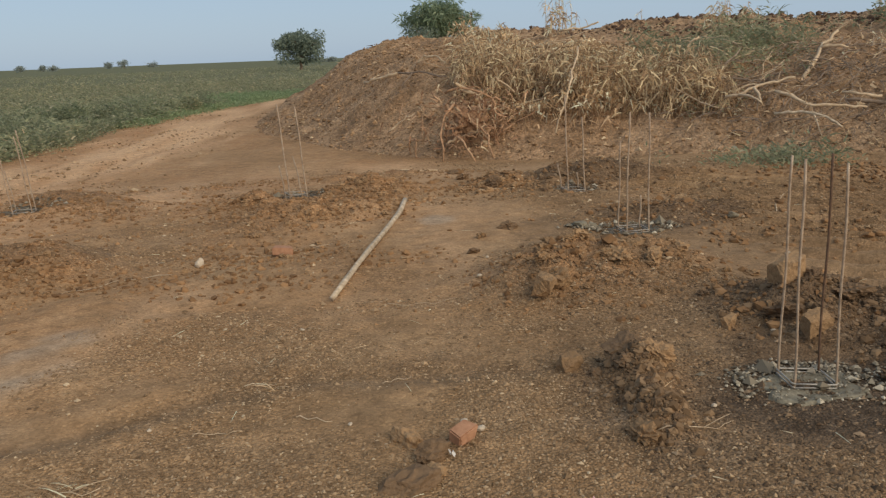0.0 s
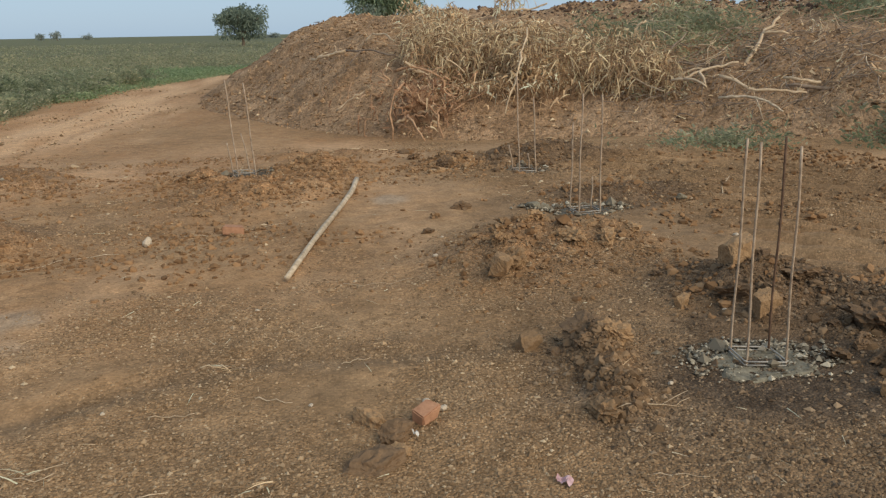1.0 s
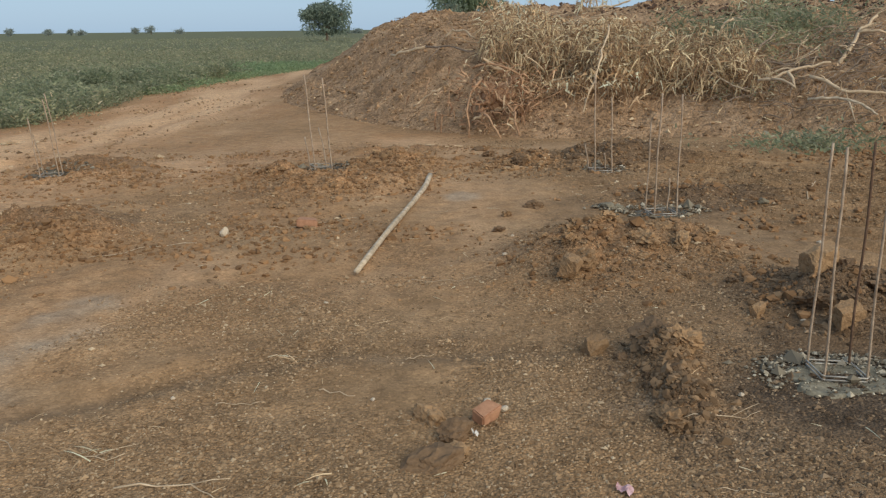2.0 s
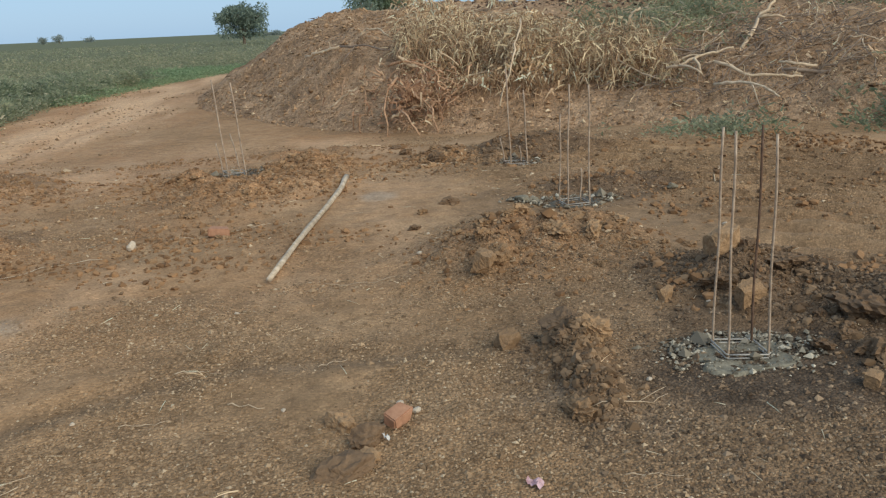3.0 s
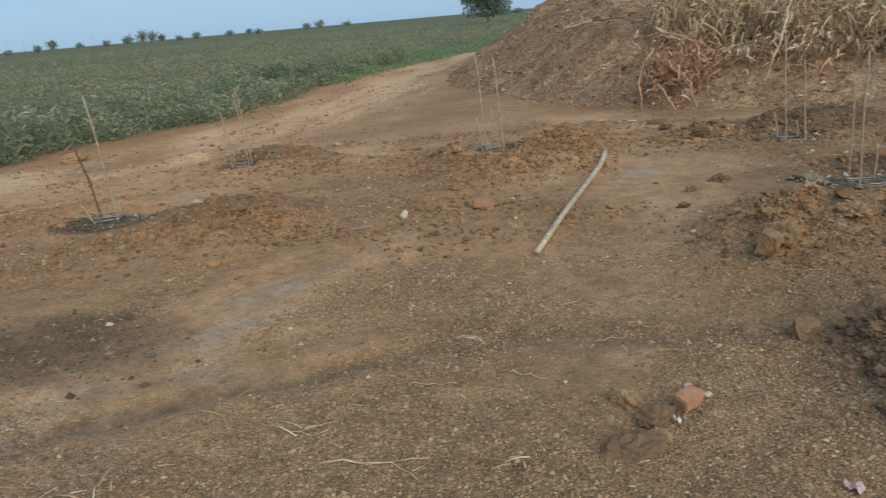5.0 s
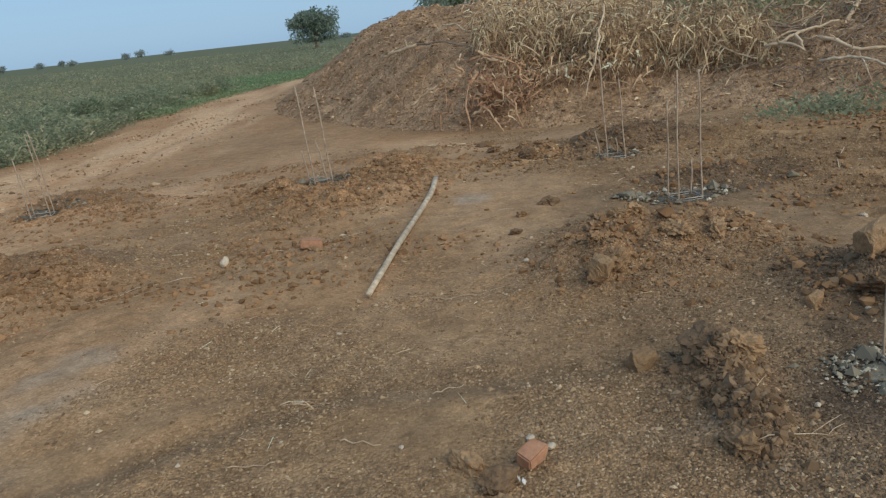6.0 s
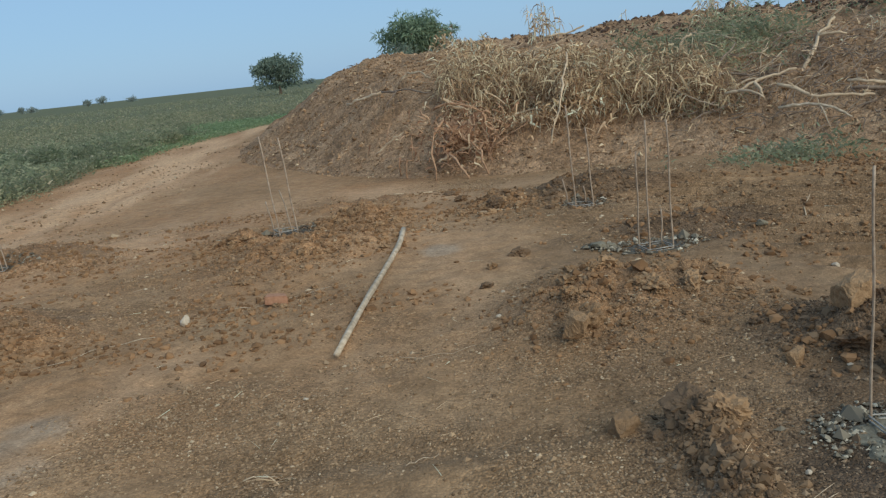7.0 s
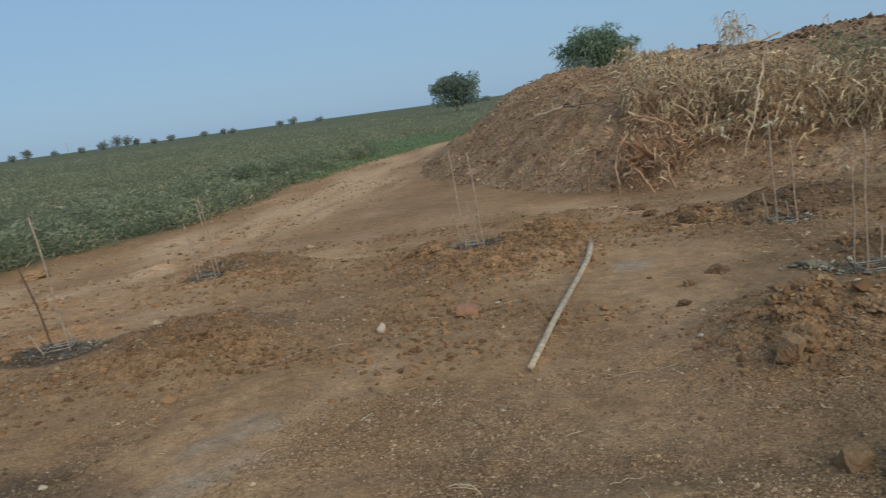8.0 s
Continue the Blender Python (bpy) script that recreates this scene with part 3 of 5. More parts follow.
def block_mesh(seed):
    """A flat-faced lump of earth: a box with chipped corners and a rough skin."""
    rb = random.Random(seed)
    bm = bmesh.new()
    bmesh.ops.create_cube(bm, size=2.0)
    bmesh.ops.subdivide_edges(bm, edges=bm.edges[:], cuts=11, use_grid_fill=True)
    off = Vector((seed * 2.3, seed * 0.7, 0))
    cut = [(Vector((rb.gauss(0, 1), rb.gauss(0, 1), rb.gauss(0, 1))).normalized(), rb.uniform(0.95, 1.15)) for _ in range(7)]
    for v in bm.verts:
        p = v.co.copy()
        for n, d in cut:
            over = p.dot(n) - d
            if over > 0:
                p -= n * over
        p *= 1 + 0.10 * noise.noise(p * 1.3 + off) + 0.07 * noise.noise(p * 3.7 + off) + 0.045 * noise.noise(p * 8.0 + off)
        v.co = p
    me = bpy.data.meshes.new("soil_clod")
    bm.to_mesh(me)
    bm.free()
    me.materials.append(M_CLOD)
    return me


for x, y, s, k, turn, up in BLOCKS:
    thing("soil_clod", block_mesh(k), pose(x, y, float(ground_z(x, y)) + s * 0.45 + up, 10, -8, turn) @ Matrix.Diagonal((s * 0.72, s * 0.55, s * 0.62, 1)), "flat-faced block of dry brown earth", "soil clod", "large clods of dug earth")
# slabs of broken crust beside the half brick
for x, y, z, s, k, rx, turn in [(-0.04, 3.09, 0.015, (0.07, 0.095, 0.085), 124, 12, 30), (0.04, 2.91, 0.01, (0.105, 0.08, 0.075), 121, -10, 20), (-0.05, 2.67, 0.005, (0.13, 0.10, 0.07), 126, 6, 15), (0.04, 2.77, 0.0, (0.06, 0.06, 0.05), 128, 6, 80), (0.22, 3.13, 0.0, (0.035, 0.03, 0.02), 123, 0, 60)]:
    thing("soil_clod", lump_mesh("soil_clod", M_CLOD_DARK if k in (121, 126) else M_CLOD, k, cuts=9, sub=4, rough=0.2, flat=0.85, fine=0.05), pose(x, y, float(ground_z(x, y)) + z, rx, -8, turn) @ Matrix.Diagonal((*s, 1)), "slab of broken brown crust beside the half brick", "soil clod", "large clods of dug earth")
# the smaller ones round the dug holes: x, y, spread, number, size, dark
DUG = [(-1.2, 6.6, 0.4, 0.35, 30, 0.028, False), (-2.6, 5.9, 0.5, 0.22, 24, 0.03, False), (-0.2, 8.75, 0.25, 0.4, 22, 0.035, False), (1.35, 5.3, 0.42, 0.32, 46, 0.045, False), (1.12, 3.56, 0.07, 0.08, 16, 0.036, True), (1.06, 3.2, 0.06, 0.16, 20, 0.028, True), (2.45, 4.2, 0.25, 0.3, 16, 0.05, True), (-0.3, 9.4, 0.35, 0.3, 30, 0.05, False),
       (-1.7, 8.9, 0.3, 0.3, 14, 0.045, False), (-0.8, 8.0, 0.4, 0.3, 16, 0.035, False), (2.1, 9.3, 0.5, 0.25, 14, 0.045, True), (1.2, 9.4, 0.3, 0.2, 14, 0.05, False), (2.65, 3.3, 0.25, 0.4, 18, 0.045, True), (-3.3, 5.9, 0.6, 0.2, 12, 0.03, False), (-3.6, 9.2, 0.5, 0.3, 14, 0.035, False)]
for cx, cy, sx_, sy_, n, s0, dark in DUG:
    for k in range(n):
        x, y = rnd.gauss(cx, sx_), rnd.gauss(cy, sy_)
        if math.hypot(x - 1.88, y - 3.4) < 0.36:
            continue
        clod(x, y, s0 * rnd.uniform(0.4, 1.3), dark, "small clod of dug brown earth", "small clods round the dug holes", seed=k)


# ---- crumbs and gravel, lying loose on the ground ----
OCTA = (np.array([(1, 0, 0), (-1, 0, 0), (0, 1, 0), (0, -1, 0), (0, 0, 1), (0, 0, -1)], dtype=float),
        np.array([(0, 2, 4), (2, 1, 4), (1, 3, 4), (3, 0, 4), (2, 0, 5), (1, 2, 5), (3, 1, 5), (0, 3, 5)]))


def ico_base():
    bm = bmesh.new()
    bmesh.ops.create_icosphere(bm, subdivisions=1, radius=1.0)
    bm.verts.ensure_lookup_table()
    v = np.array([tuple(p.co) for p in bm.verts])
    f = np.array([[p.index for p in q.verts] for q in bm.faces])
    bm.free()
    return v, f


ICO = ico_base()


def crumb_field(name, pts, sizes, mat, label, zfun=ground_z, seed=0, base=OCTA, flat=0.7):
    """Irregular crumbs, each with its own turn, half sunk in the surface."""
    r = np.random.RandomState(seed)
    o, tri = base
    n, k = len(pts), len(o)
    a = r.uniform(0, 2 * np.pi, n)
    P = o[None] * r.uniform(0.7, 1.15, (n, k, 1)) + r.normal(0, 0.16, (n, k, 3))
    c, s = np.cos(a)[:, None], np.sin(a)[:, None]
    X, Y, Z = P[..., 0] * c - P[..., 1] * s, P[..., 0] * s + P[..., 1] * c, P[..., 2] * flat
    X *= r.uniform(0.7, 1.3, (n, 1))
    V = np.stack([X, Y, Z], -1) * sizes[:, None, None]
    V[..., 0] += pts[:, 0:1]
    V[..., 1] += pts[:, 1:2]
    V[..., 2] += (zfun(pts[:, 0], pts[:, 1]) + sizes * 0.12)[:, None]
    F = (np.arange(n) * k)[:, None, None] + tri[None]
    me = fast_mesh(name, V, F.reshape(-1, 3), mat, False)
    thing(name, me, Matrix.Identity(4), label, "soil crumbs", kind="stuff")


r0 = np.random.RandomState(11)


def crumb_points(n, x0, x1, y0, y1, bias):
    P = np.stack([r0.uniform(x0, x1, n), r0.uniform(y0, y1, n)], 1)
    d = bias + looseness(P[:, 0], P[:, 1])
    for mx, my, rx, ry, a in DAMP_FALLOFF_SPOTS:
        d -= 1.3 * a * smooth(1.5, 0.5, ((P[:, 0] - mx) / rx) ** 2 + ((P[:, 1] - my) / ry) ** 2) * (a > 0.7)
    return P[r0.uniform(0, 1, n) < d]


def damp_falloff(P):
    d = np.zeros(len(P))
    for mx, my, rx, ry, a in DAMP_FALLOFF_SPOTS:
        d = np.maximum(d, a * smooth(1.7, 0.4, ((P[:, 0] - mx) / rx) ** 2 + ((P[:, 1] - my) / ry) ** 2))
    return d


P = crumb_points(112000, -3.1, 3.1, 1.75, 5.2, 0.2)
k = damp_falloff(P) + 0.15 * fbm(P[:, 0] * 2, P[:, 1] * 2, 2, 77) > r0.uniform(0.2, 0.6, len(P))
S = np.minimum(0.0053 * np.exp(r0.normal(0, 0.42, len(P))), 0.018)
crumb_field("soil_crumbs", P[~k], S[~k], M_CRUMB, "loose brown soil crumbs and gravel scattered over the ground", seed=1)
crumb_field("damp_crumbs", P[k], S[k] * 1.2, M_CRUMB_DARK, "dark soil crumbs lying on the damp and darkened ground", seed=7)
P = crumb_points(46000, -7.0, 6.0, 4.9, 14.0, 0.28)
crumb_field("soil_crumbs", P, np.minimum(0.0088 * np.exp(r0.normal(0, 0.5, len(P))), 0.03), M_CRUMB, "coarse brown soil crumbs scattered over the ground", seed=5)
# broken earth thrown up round the holes
for wet, mat, label in ((False, M_DUG, "broken crumbs of orange dug earth on the soil mounds"), (True, M_DUG_DARK, "broken crumbs of dark dug earth on the soil mounds")):
    P = np.concatenate([np.stack([r0.normal(cx, sx_ * 1.1, 600), r0.normal(cy, sy_ * 1.1, 600)], 1) for cx, cy, sx_, sy_, k, s0, dark in DUG if dark == wet])
    P = P[np.hypot(P[:, 0] - 1.88, P[:, 1] - 3.4) > 0.36]
    crumb_field("dug_crumbs", P, np.minimum(0.008 * np.exp(r0.normal(0, 0.6, len(P))) * (1 + 0.05 * P[:, 1]), 0.035), mat, label, seed=6, base=ICO, flat=0.8)
n = 5200
P = np.concatenate([np.stack([r0.normal(mx, rx * 0.55, n // 6), r0.normal(my, ry * 0.55, n // 6)], 1) for mx, my, rx, ry, a in [DAMP_FALLOFF_SPOTS[i] for i in (0, 1, 2, 4, 6, 7)]])
crumb_field("damp_crumbs", P, 0.007 * np.exp(r0.normal(0, 0.5, len(P))), M_CRUMB_DARK, "dark damp soil crumbs round the footings", seed=2)
P = np.stack([r0.uniform(1.9, 6.6, 11000), r0.uniform(3.9, 10.2, 11000)], 1)
P = P[fbm(P[:, 0] * 1.2, P[:, 1] * 1.2, 3, 83) + 0.4 > r0.uniform(0, 0.8, len(P))]
crumb_field("coarse_crumbs", P, np.minimum(0.014 * np.exp(r0.normal(0, 0.5, len(P))), 0.05), M_DUG, "coarse lumps of turned earth beside the footings", seed=9, base=ICO, flat=0.75)
P = np.stack([r0.uniform(-6.5, 1.6, 16000), r0.uniform(4.6, 12.5, 16000)], 1)
P = P[fbm(P[:, 0] * 1.0, P[:, 1] * 1.6, 4, 87) + 0.12 - 0.5 * smooth(1.2, 0.2, seg_dist(P[:, 0], P[:, 1], PALE_WAYS[1][0])[0]) > r0.uniform(0, 0.7, len(P))]
crumb_field("coarse_crumbs", P, np.minimum(0.012 * np.exp(r0.normal(0, 0.55, len(P))), 0.05), M_DUG, "coarse orange-brown lumps of earth strewn over the ground", seed=10, base=ICO, flat=0.75)
P = np.stack([r0.uniform(-10, -3.6, 11000), r0.uniform(6.5, 30, 11000)], 1)
P = P[(field_in(P[:, 0], P[:, 1]) < 0.5) & (heap_in(P[:, 0], P[:, 1]) < 0.2) & (fbm(P[:, 0] * 1.3, P[:, 1] * 0.7, 4, 89) > r0.uniform(-0.2, 0.5, len(P)))]
crumb_field("track_crumbs", P, np.minimum(0.011 * np.exp(r0.normal(0, 0.6, len(P))) * (0.7 + 0.04 * P[:, 1]), 0.05), M_CRUMB, "crumbs of pale brown earth along the dirt track", seed=12)
n = 32000
P = np.stack([r0.uniform(-5, 9, n), r0.uniform(9, 24, n)], 1)
u = heap_in(P[:, 0], P[:, 1])
P = P[(u > 0.0) & (u < 5)]
crumb_field("heap_crumbs", P, np.minimum(0.015 * np.exp(r0.normal(0, 0.65, len(P))), 0.07), M_HEAP_CRUMB, "loose clods lying on the slope of the earth heap", heap_z, 3, OCTA, 0.8)
n = 15000
P = np.stack([r0.uniform(3, 18, n), r0.uniform(12, 27, n)], 1)
u = heap_in(P[:, 0], P[:, 1])
P = P[(u > 5.6 + 1.2 * fbm(P[:, 0] * 0.5, P[:, 1] * 0.5, 3, 93)) & (u < 10) & (P[:, 0] > 3.5 + r0.uniform(0, 2, n))]
crumb_field("ridge_clods", P, np.minimum(0.024 * np.exp(r0.normal(0, 0.6, len(P))), 0.09), M_RIDGE, "dark clods along the ridge of the heap", heap_z, 4, ICO, 0.9)


# ---- the column cages on their footings ----
def footing(x, y, rx, ry, mat, label, rubble, ring=1.0, seed=0):
    """A rough cast disc flush with the ground, with broken bits round its rim."""
    r = np.random.RandomState(seed)
    bm = bmesh.new()
    rings, n = 12, 56
    rows = []
    for k in range(rings + 1):
        s = k / rings
        row = []
        for j in range(n):
            a = 2 * math.pi * j / n
            w = s * (1 + 0.6 * float(fbm(np.array(math.cos(a) * 1.7 + seed), np.array(math.sin(a) * 1.7), 4, 3)))
            px, py = x + rx * w * math.cos(a), y + ry * w * math.sin(a)
            h = -0.006 + 0.02 * s ** 2 * (1 - s ** 8) + 0.020 * float(fbm(np.array(px * 14), np.array(py * 14), 3, 90 + seed)) * (1 - s ** 6)
            row.append(bm.verts.new((px, py, float(ground_z(px, py, False)) + h + (-0.03 if k == rings else 0.006))))
        rows.append(row)
    for a, b in zip(rows[:-1], rows[1:]):
        for j in range(n):
            q = (a[j], b[j], b[(j + 1) % n], a[(j + 1) % n])
            bm.faces.new(q)
    bmesh.ops.remove_doubles(bm, verts=bm.verts, dist=0.001)
    me = bpy.data.meshes.new("footing")
    bm.to_mesh(me)
    bm.free()
    me.materials.append(mat)
    me.polygons.foreach_set("use_smooth", [True] * len(me.polygons))
    thing("concrete_footing", me, Matrix.Identity(4), label, "footing", "footings of the columns")
    m = 260
    a, s = r.uniform(0, 2 * np.pi, m), np.sqrt(r.uniform(0, 1.1, m))
    P = np.stack([x + rx * s * np.cos(a), y + ry * s * np.sin(a)], 1)
    crumb_field("footing_grit", P, 0.0045 * np.exp(r.normal(0, 0.5, m)) * (1 + 0.04 * y), M_RUBBLE if seed == 1 else M_CRUMB_DARK, "grit and crumbs lying on a footing", lambda u, v: ground_z(u, v, False) + 0.02, seed + 50)
    if rubble:
        a = r.normal(1.3, 1.15, rubble)
        s = r.normal(1.05, 0.17, rubble) * ring
        P = np.stack([x + rx * s * np.cos(a), y + ry * s * np.sin(a)], 1)
        crumb_field("concrete_rubble", P, 0.0078 * np.exp(r.normal(0, 0.6, rubble)) * (1 + 0.07 * (y - 3.3)), M_RUBBLE, "pale grey broken concrete bits round a footing", lambda u, v: ground_z(u, v) + 0.008, seed)


def rebar_cage(x, y, w, d, turn, heights, lean, label, dark=(), loops=(0.012, 0.03), seed=0, rad=0.007, squeeze=0.0, stray=((0, 0),) * 4):
    """Four starter bars tied by stirrups near the ground."""
    base = new("rebar_cage")
    z0 = float(ground_z(x, y, False))
    base.matrix_world = pose(x, y, z0, 0, 0, turn)
    tagged(base, label, "rebar cage", "rebar cages of the columns")
    rr = random.Random(seed)
    corners = [(-w / 2, -d / 2), (w / 2, -d / 2), (w / 2, d / 2), (-w / 2, d / 2)]
    for k, ((cx, cy), h) in enumerate(zip(corners, heights)):
        lx, ly = lean[0] - squeeze * (1 if cx > 0 else -1) + rr.uniform(-0.02, 0.02), lean[1] + rr.uniform(-0.02, 0.02)
        lx, ly = lx + stray[k][0], ly + stray[k][1]
        pts = [(cx + lx * s ** 1.3 + 0.004 * math.sin(9 * s + k), cy + ly * s, -0.05 + (h + 0.05) * s) for s in [i / 9 for i in range(10)]]
        part("rod", tube_mesh("rod", [tube(pts, rad, 8)], M_REBAR_RUST if k in dark else M_REBAR), base, "rust-brown bar" if k in dark else "")
    for i, z in enumerate(loops):
        o = 0.011
        tilt = rr.uniform(-0.008, 0.008)
        c = [(sx2 * (w / 2 + o), sy2 * (d / 2 + o), z + tilt * sx2) for sx2, sy2 in ((-1, -1), (1, -1), (1, 1), (-1, 1))]
        pts = []
        for a, b in zip(c, c[1:] + c[:1]):
            pts += [tuple(Vector(a).lerp(Vector(b), s)) for s in (0.06, 0.5, 0.94)]
        pts.append(pts[0])
        part("stirrup", tube_mesh("stirrup", [tube(pts, 0.0042, 6)], M_WIRE), base, "pale bent steel stirrup")
    return base


footing(1.87, 3.33, 0.29, 0.20, M_CONCRETE, "rough grey-green concrete footing with a crumbled pale rim", 620, 1.12, 1)
footing(2.10, 6.80, 0.30, 0.2, M_WET_CONCRETE, "dark grey concrete footing strewn with pale rubble", 300, 1.1, 2)
footing(2.16, 9.02, 0.20, 0.16, M_WET_CONCRETE, "dark grey concrete footing beside a flat soil mound", 140, 1.1, 3)
footing(-1.05, 9.40, 0.22, 0.22, M_WET_CONCRETE, "dark grey concrete footing in orange dug soil", 150, 1.1, 4)
footing(-4.47, 6.76, 0.36, 0.20, M_WET_CONCRETE, "dark blue-grey damp concrete footing", 170, 0.9, 5)
footing(-4.08, 9.25, 0.28, 0.2, M_WET_CONCRETE, "dark grey concrete footing at a low mound", 130, 1.1, 6)
rp = np.random.RandomState(44)
crumb_field("concrete_rubble", np.stack([rp.normal(1.73, 0.09, 130), rp.normal(6.86, 0.07, 130)], 1), 0.013 * np.exp(rp.normal(0, 0.5, 130)), M_RUBBLE, "small pale grey pile of concrete rubble", lambda u, v: ground_z(u, v) + 0.012, 71)
rebar_cage(1.885, 3.385, 0.195, 0.175, -4, (1.09, 1.07, 1.09, 1.085), (-0.025, 0.0), "four tall dusty steel bars tied by a square stirrup", dark=(2,), seed=1, rad=0.006, squeeze=0.025, stray=((0, 0), (0.012, 0), (0.045, 0), (0, 0)))
rebar_cage(2.12, 6.78, 0.20, 0.20, 4, (1.06, 1.05, 0.3, 0.8), (0.0, 0.0), "four thin steel bars standing in grey rubble", seed=2, rad=0.007)
rebar_cage(2.12, 8.99, 0.20, 0.20, 6, (1.10, 0.85, 0.2, 0.3), (-0.03, 0.0), "thin steel bars beside a flat soil mound", seed=3, rad=0.008)
rebar_cage(-1.09, 9.36, 0.20, 0.20, 20, (1.12, 1.08, 0.5, 0.4), (-0.06, 0.02), "leaning thin steel bars in a ring of orange soil", loops=(0.03, 0.08), seed=4, rad=0.0085)
rebar_cage(-4.47, 6.80, 0.20, 0.20, 14, (0.18, 1.16, 0.2, 0.72), (-0.12, 0.03), "leaning steel bars in a dark damp footing", dark=(3,), loops=(0.03, 0.06), seed=5, rad=0.0085)
rebar_cage(-4.12, 9.22, 0.20, 0.20, 10, (0.7, 0.9, 0.95, 0.5), (-0.07, 0.03), "leaning steel bars near the edge of the field", loops=(0.05,), seed=6, rad=0.006)

# ---- the pole, bricks, stones and scraps on the ground ----
def on_ground(pts, up=0.0):
    return [(px, py, float(ground_z(px, py, False)) + up) for px, py in pts]


pole_path = [(-0.47, 5.22), (-0.395, 5.62), (-0.31, 6.05), (-0.215, 6.5), (-0.12, 6.95), (-0.03, 7.4), (0.05, 7.78), (0.10, 8.1), (0.135, 8.38), (0.155, 8.58)]
pole_r = [0.019, 0.023, 0.021, 0.024, 0.022, 0.025, 0.025, 0.027, 0.028, 0.027]
thing("wooden_pole", tube_mesh("pole", [tube(on_ground(pole_path, 0.024), pole_r, 12, 0.13, 4)], M_POLE), Matrix.Identity(4), "long crooked peeled wooden pole lying on the earth", "pole")


def brick_mesh(l, w, h, seed, broken=0.0):
    rr = random.Random(seed)
    bm = bmesh.new()
    bmesh.ops.create_cube(bm, size=1.0)
    for v in bm.verts:
        v.co = Vector((v.co.x * l, v.co.y * w, v.co.z * h))
        if v.co.x > 0:
            v.co.x += rr.uniform(-broken, broken)
    bmesh.ops.bevel(bm, geom=bm.edges[:], offset=0.007, segments=2, affect='EDGES')
    for v in bm.verts:
        v.co += Vector((rr.uniform(-1, 1), rr.uniform(-1, 1), rr.uniform(-1, 1))) * 0.0018
    me = bpy.data.meshes.new("brick")
    bm.to_mesh(me)
    bm.free()
    me.materials.append(M_BRICK)
    return me


thing("brick", brick_mesh(0.105, 0.072, 0.062, 1, 0.018), pose(0.185, 3.03, float(ground_z(0.185, 3.03)) + 0.034, 14, -12, 38), "broken orange-red half brick on the earth", "brick", "loose bricks")
thing("brick", brick_mesh(0.16, 0.10, 0.07, 2, 0.02), pose(-0.955, 6.62, float(ground_z(-0.955, 6.62)) + 0.04, 0, 4, -8), "worn orange brick half sunk in soil", "brick", "loose bricks")
thing("stone", lump_mesh("stone", M_STONE, 51, 8, 2, 0.15), pose(-1.585, 6.33, float(ground_z(-1.585, 6.33)) + 0.035, 10, 0, 40) @ Matrix.Diagonal((0.05, 0.045, 0.075, 1)), "small whitish angular stone", "stone")
for x, y, s in [(0.27, 3.13, 0.028), (1.33, 3.16, 0.018), (0.06, 2.83, 0.02), (-0.3, 3.28, 0.016), (0.21, 3.22, 0.024), (-2.93, 4.1, 0.03), (1.66, 6.86, 0.09), (1.78, 6.9, 0.06), (2.95, 5.6, 0.04), (2.0, 3.95, 0.02), (0.7, 6.0, 0.02), (3.1, 6.9, 0.06), (0.56, 5.35, 0.025), (-0.62, 4.6, 0.018), (-1.2, 3.35, 0.016)]:
    thing("stone", lump_mesh("stone", M_STONE if s < 0.05 else M_CONCRETE, int(x * 100) + 300, 9, 2, 0.12, 0.7), pose(x, y, float(ground_z(x, y)) + s * 0.35, 0, 0, x * 300) @ Matrix.Diagonal((s, s * 0.85, s * 0.8, 1)), "small pale stone lying on the earth" if s < 0.05 else "pale grey lump of broken concrete", "stone", "scattered stones")


def crumpled(name, x, y, l, w, turn, mat, label, category):
    rr = random.Random(int(x * 100))
    bm = bmesh.new()
    bmesh.ops.create_grid(bm, x_segments=7, y_segments=5, size=0.5)
    for v in bm.verts:
        v.co = Vector((v.co.x * l, v.co.y * w * (0.9 + 0.25 * math.sin(v.co.x * 5)), rr.uniform(0, 0.012) + 0.01 * math.sin(v.co.x * 8)))
    f = bmesh.ops.extrude_face_region(bm, geom=bm.faces[:])
    for v in [g for g in f["geom"] if isinstance(g, bmesh.types.BMVert)]:
        v.co.z += 0.0015
    me = bpy.data.meshes.new(name)
    bm.to_mesh(me)
    bm.free()
    me.materials.append(mat)
    thing(name, me, pose(x, y, float(ground_z(x, y)) + 0.012, 4, 8, turn), label, category)


crumpled("wrapper", 0.62, 2.47, 0.06, 0.04, -35, M_PINK, "crumpled pale pink foil wrapper on the earth", "wrapper")
crumpled("paper_scrap", 0.125, 2.90, 0.035, 0.012, -55, M_SCRAP, "small folded white paper scrap", "scrap")


# ---- twigs and straws on the ground ----
def twig(a, b, bow, r, mat, label, up=0.008, fork=False, seed=0):
    pts = bent((a[0], a[1], 0), (b[0], b[1], 0), (bow[0], bow[1], 0), 8, 0.012, seed)
    pts = [(p.x, p.y, float(ground_z(p.x, p.y)) + up + 0.006 * math.sin(i * 2.1)) for i, p in enumerate(pts)]
    tubes = [tube(pts, [r * (1 - 0.07 * i) for i in range(8)], 6, 0.1, seed)]
    if fork:
        p = Vector(pts[4])
        q = p + (Vector(pts[6]) - p) * 0.9 + Vector((0.07, 0.06, 0.02))
        tubes.append(tube([p, p.lerp(q, 0.5) + Vector((0.01, 0, 0.008)), q], [r * 0.7, r * 0.6, r * 0.4], 5))
    thing("twig", tube_mesh("twig", tubes, mat), Matrix.Identity(4), label, "twig", "twigs on the ground")


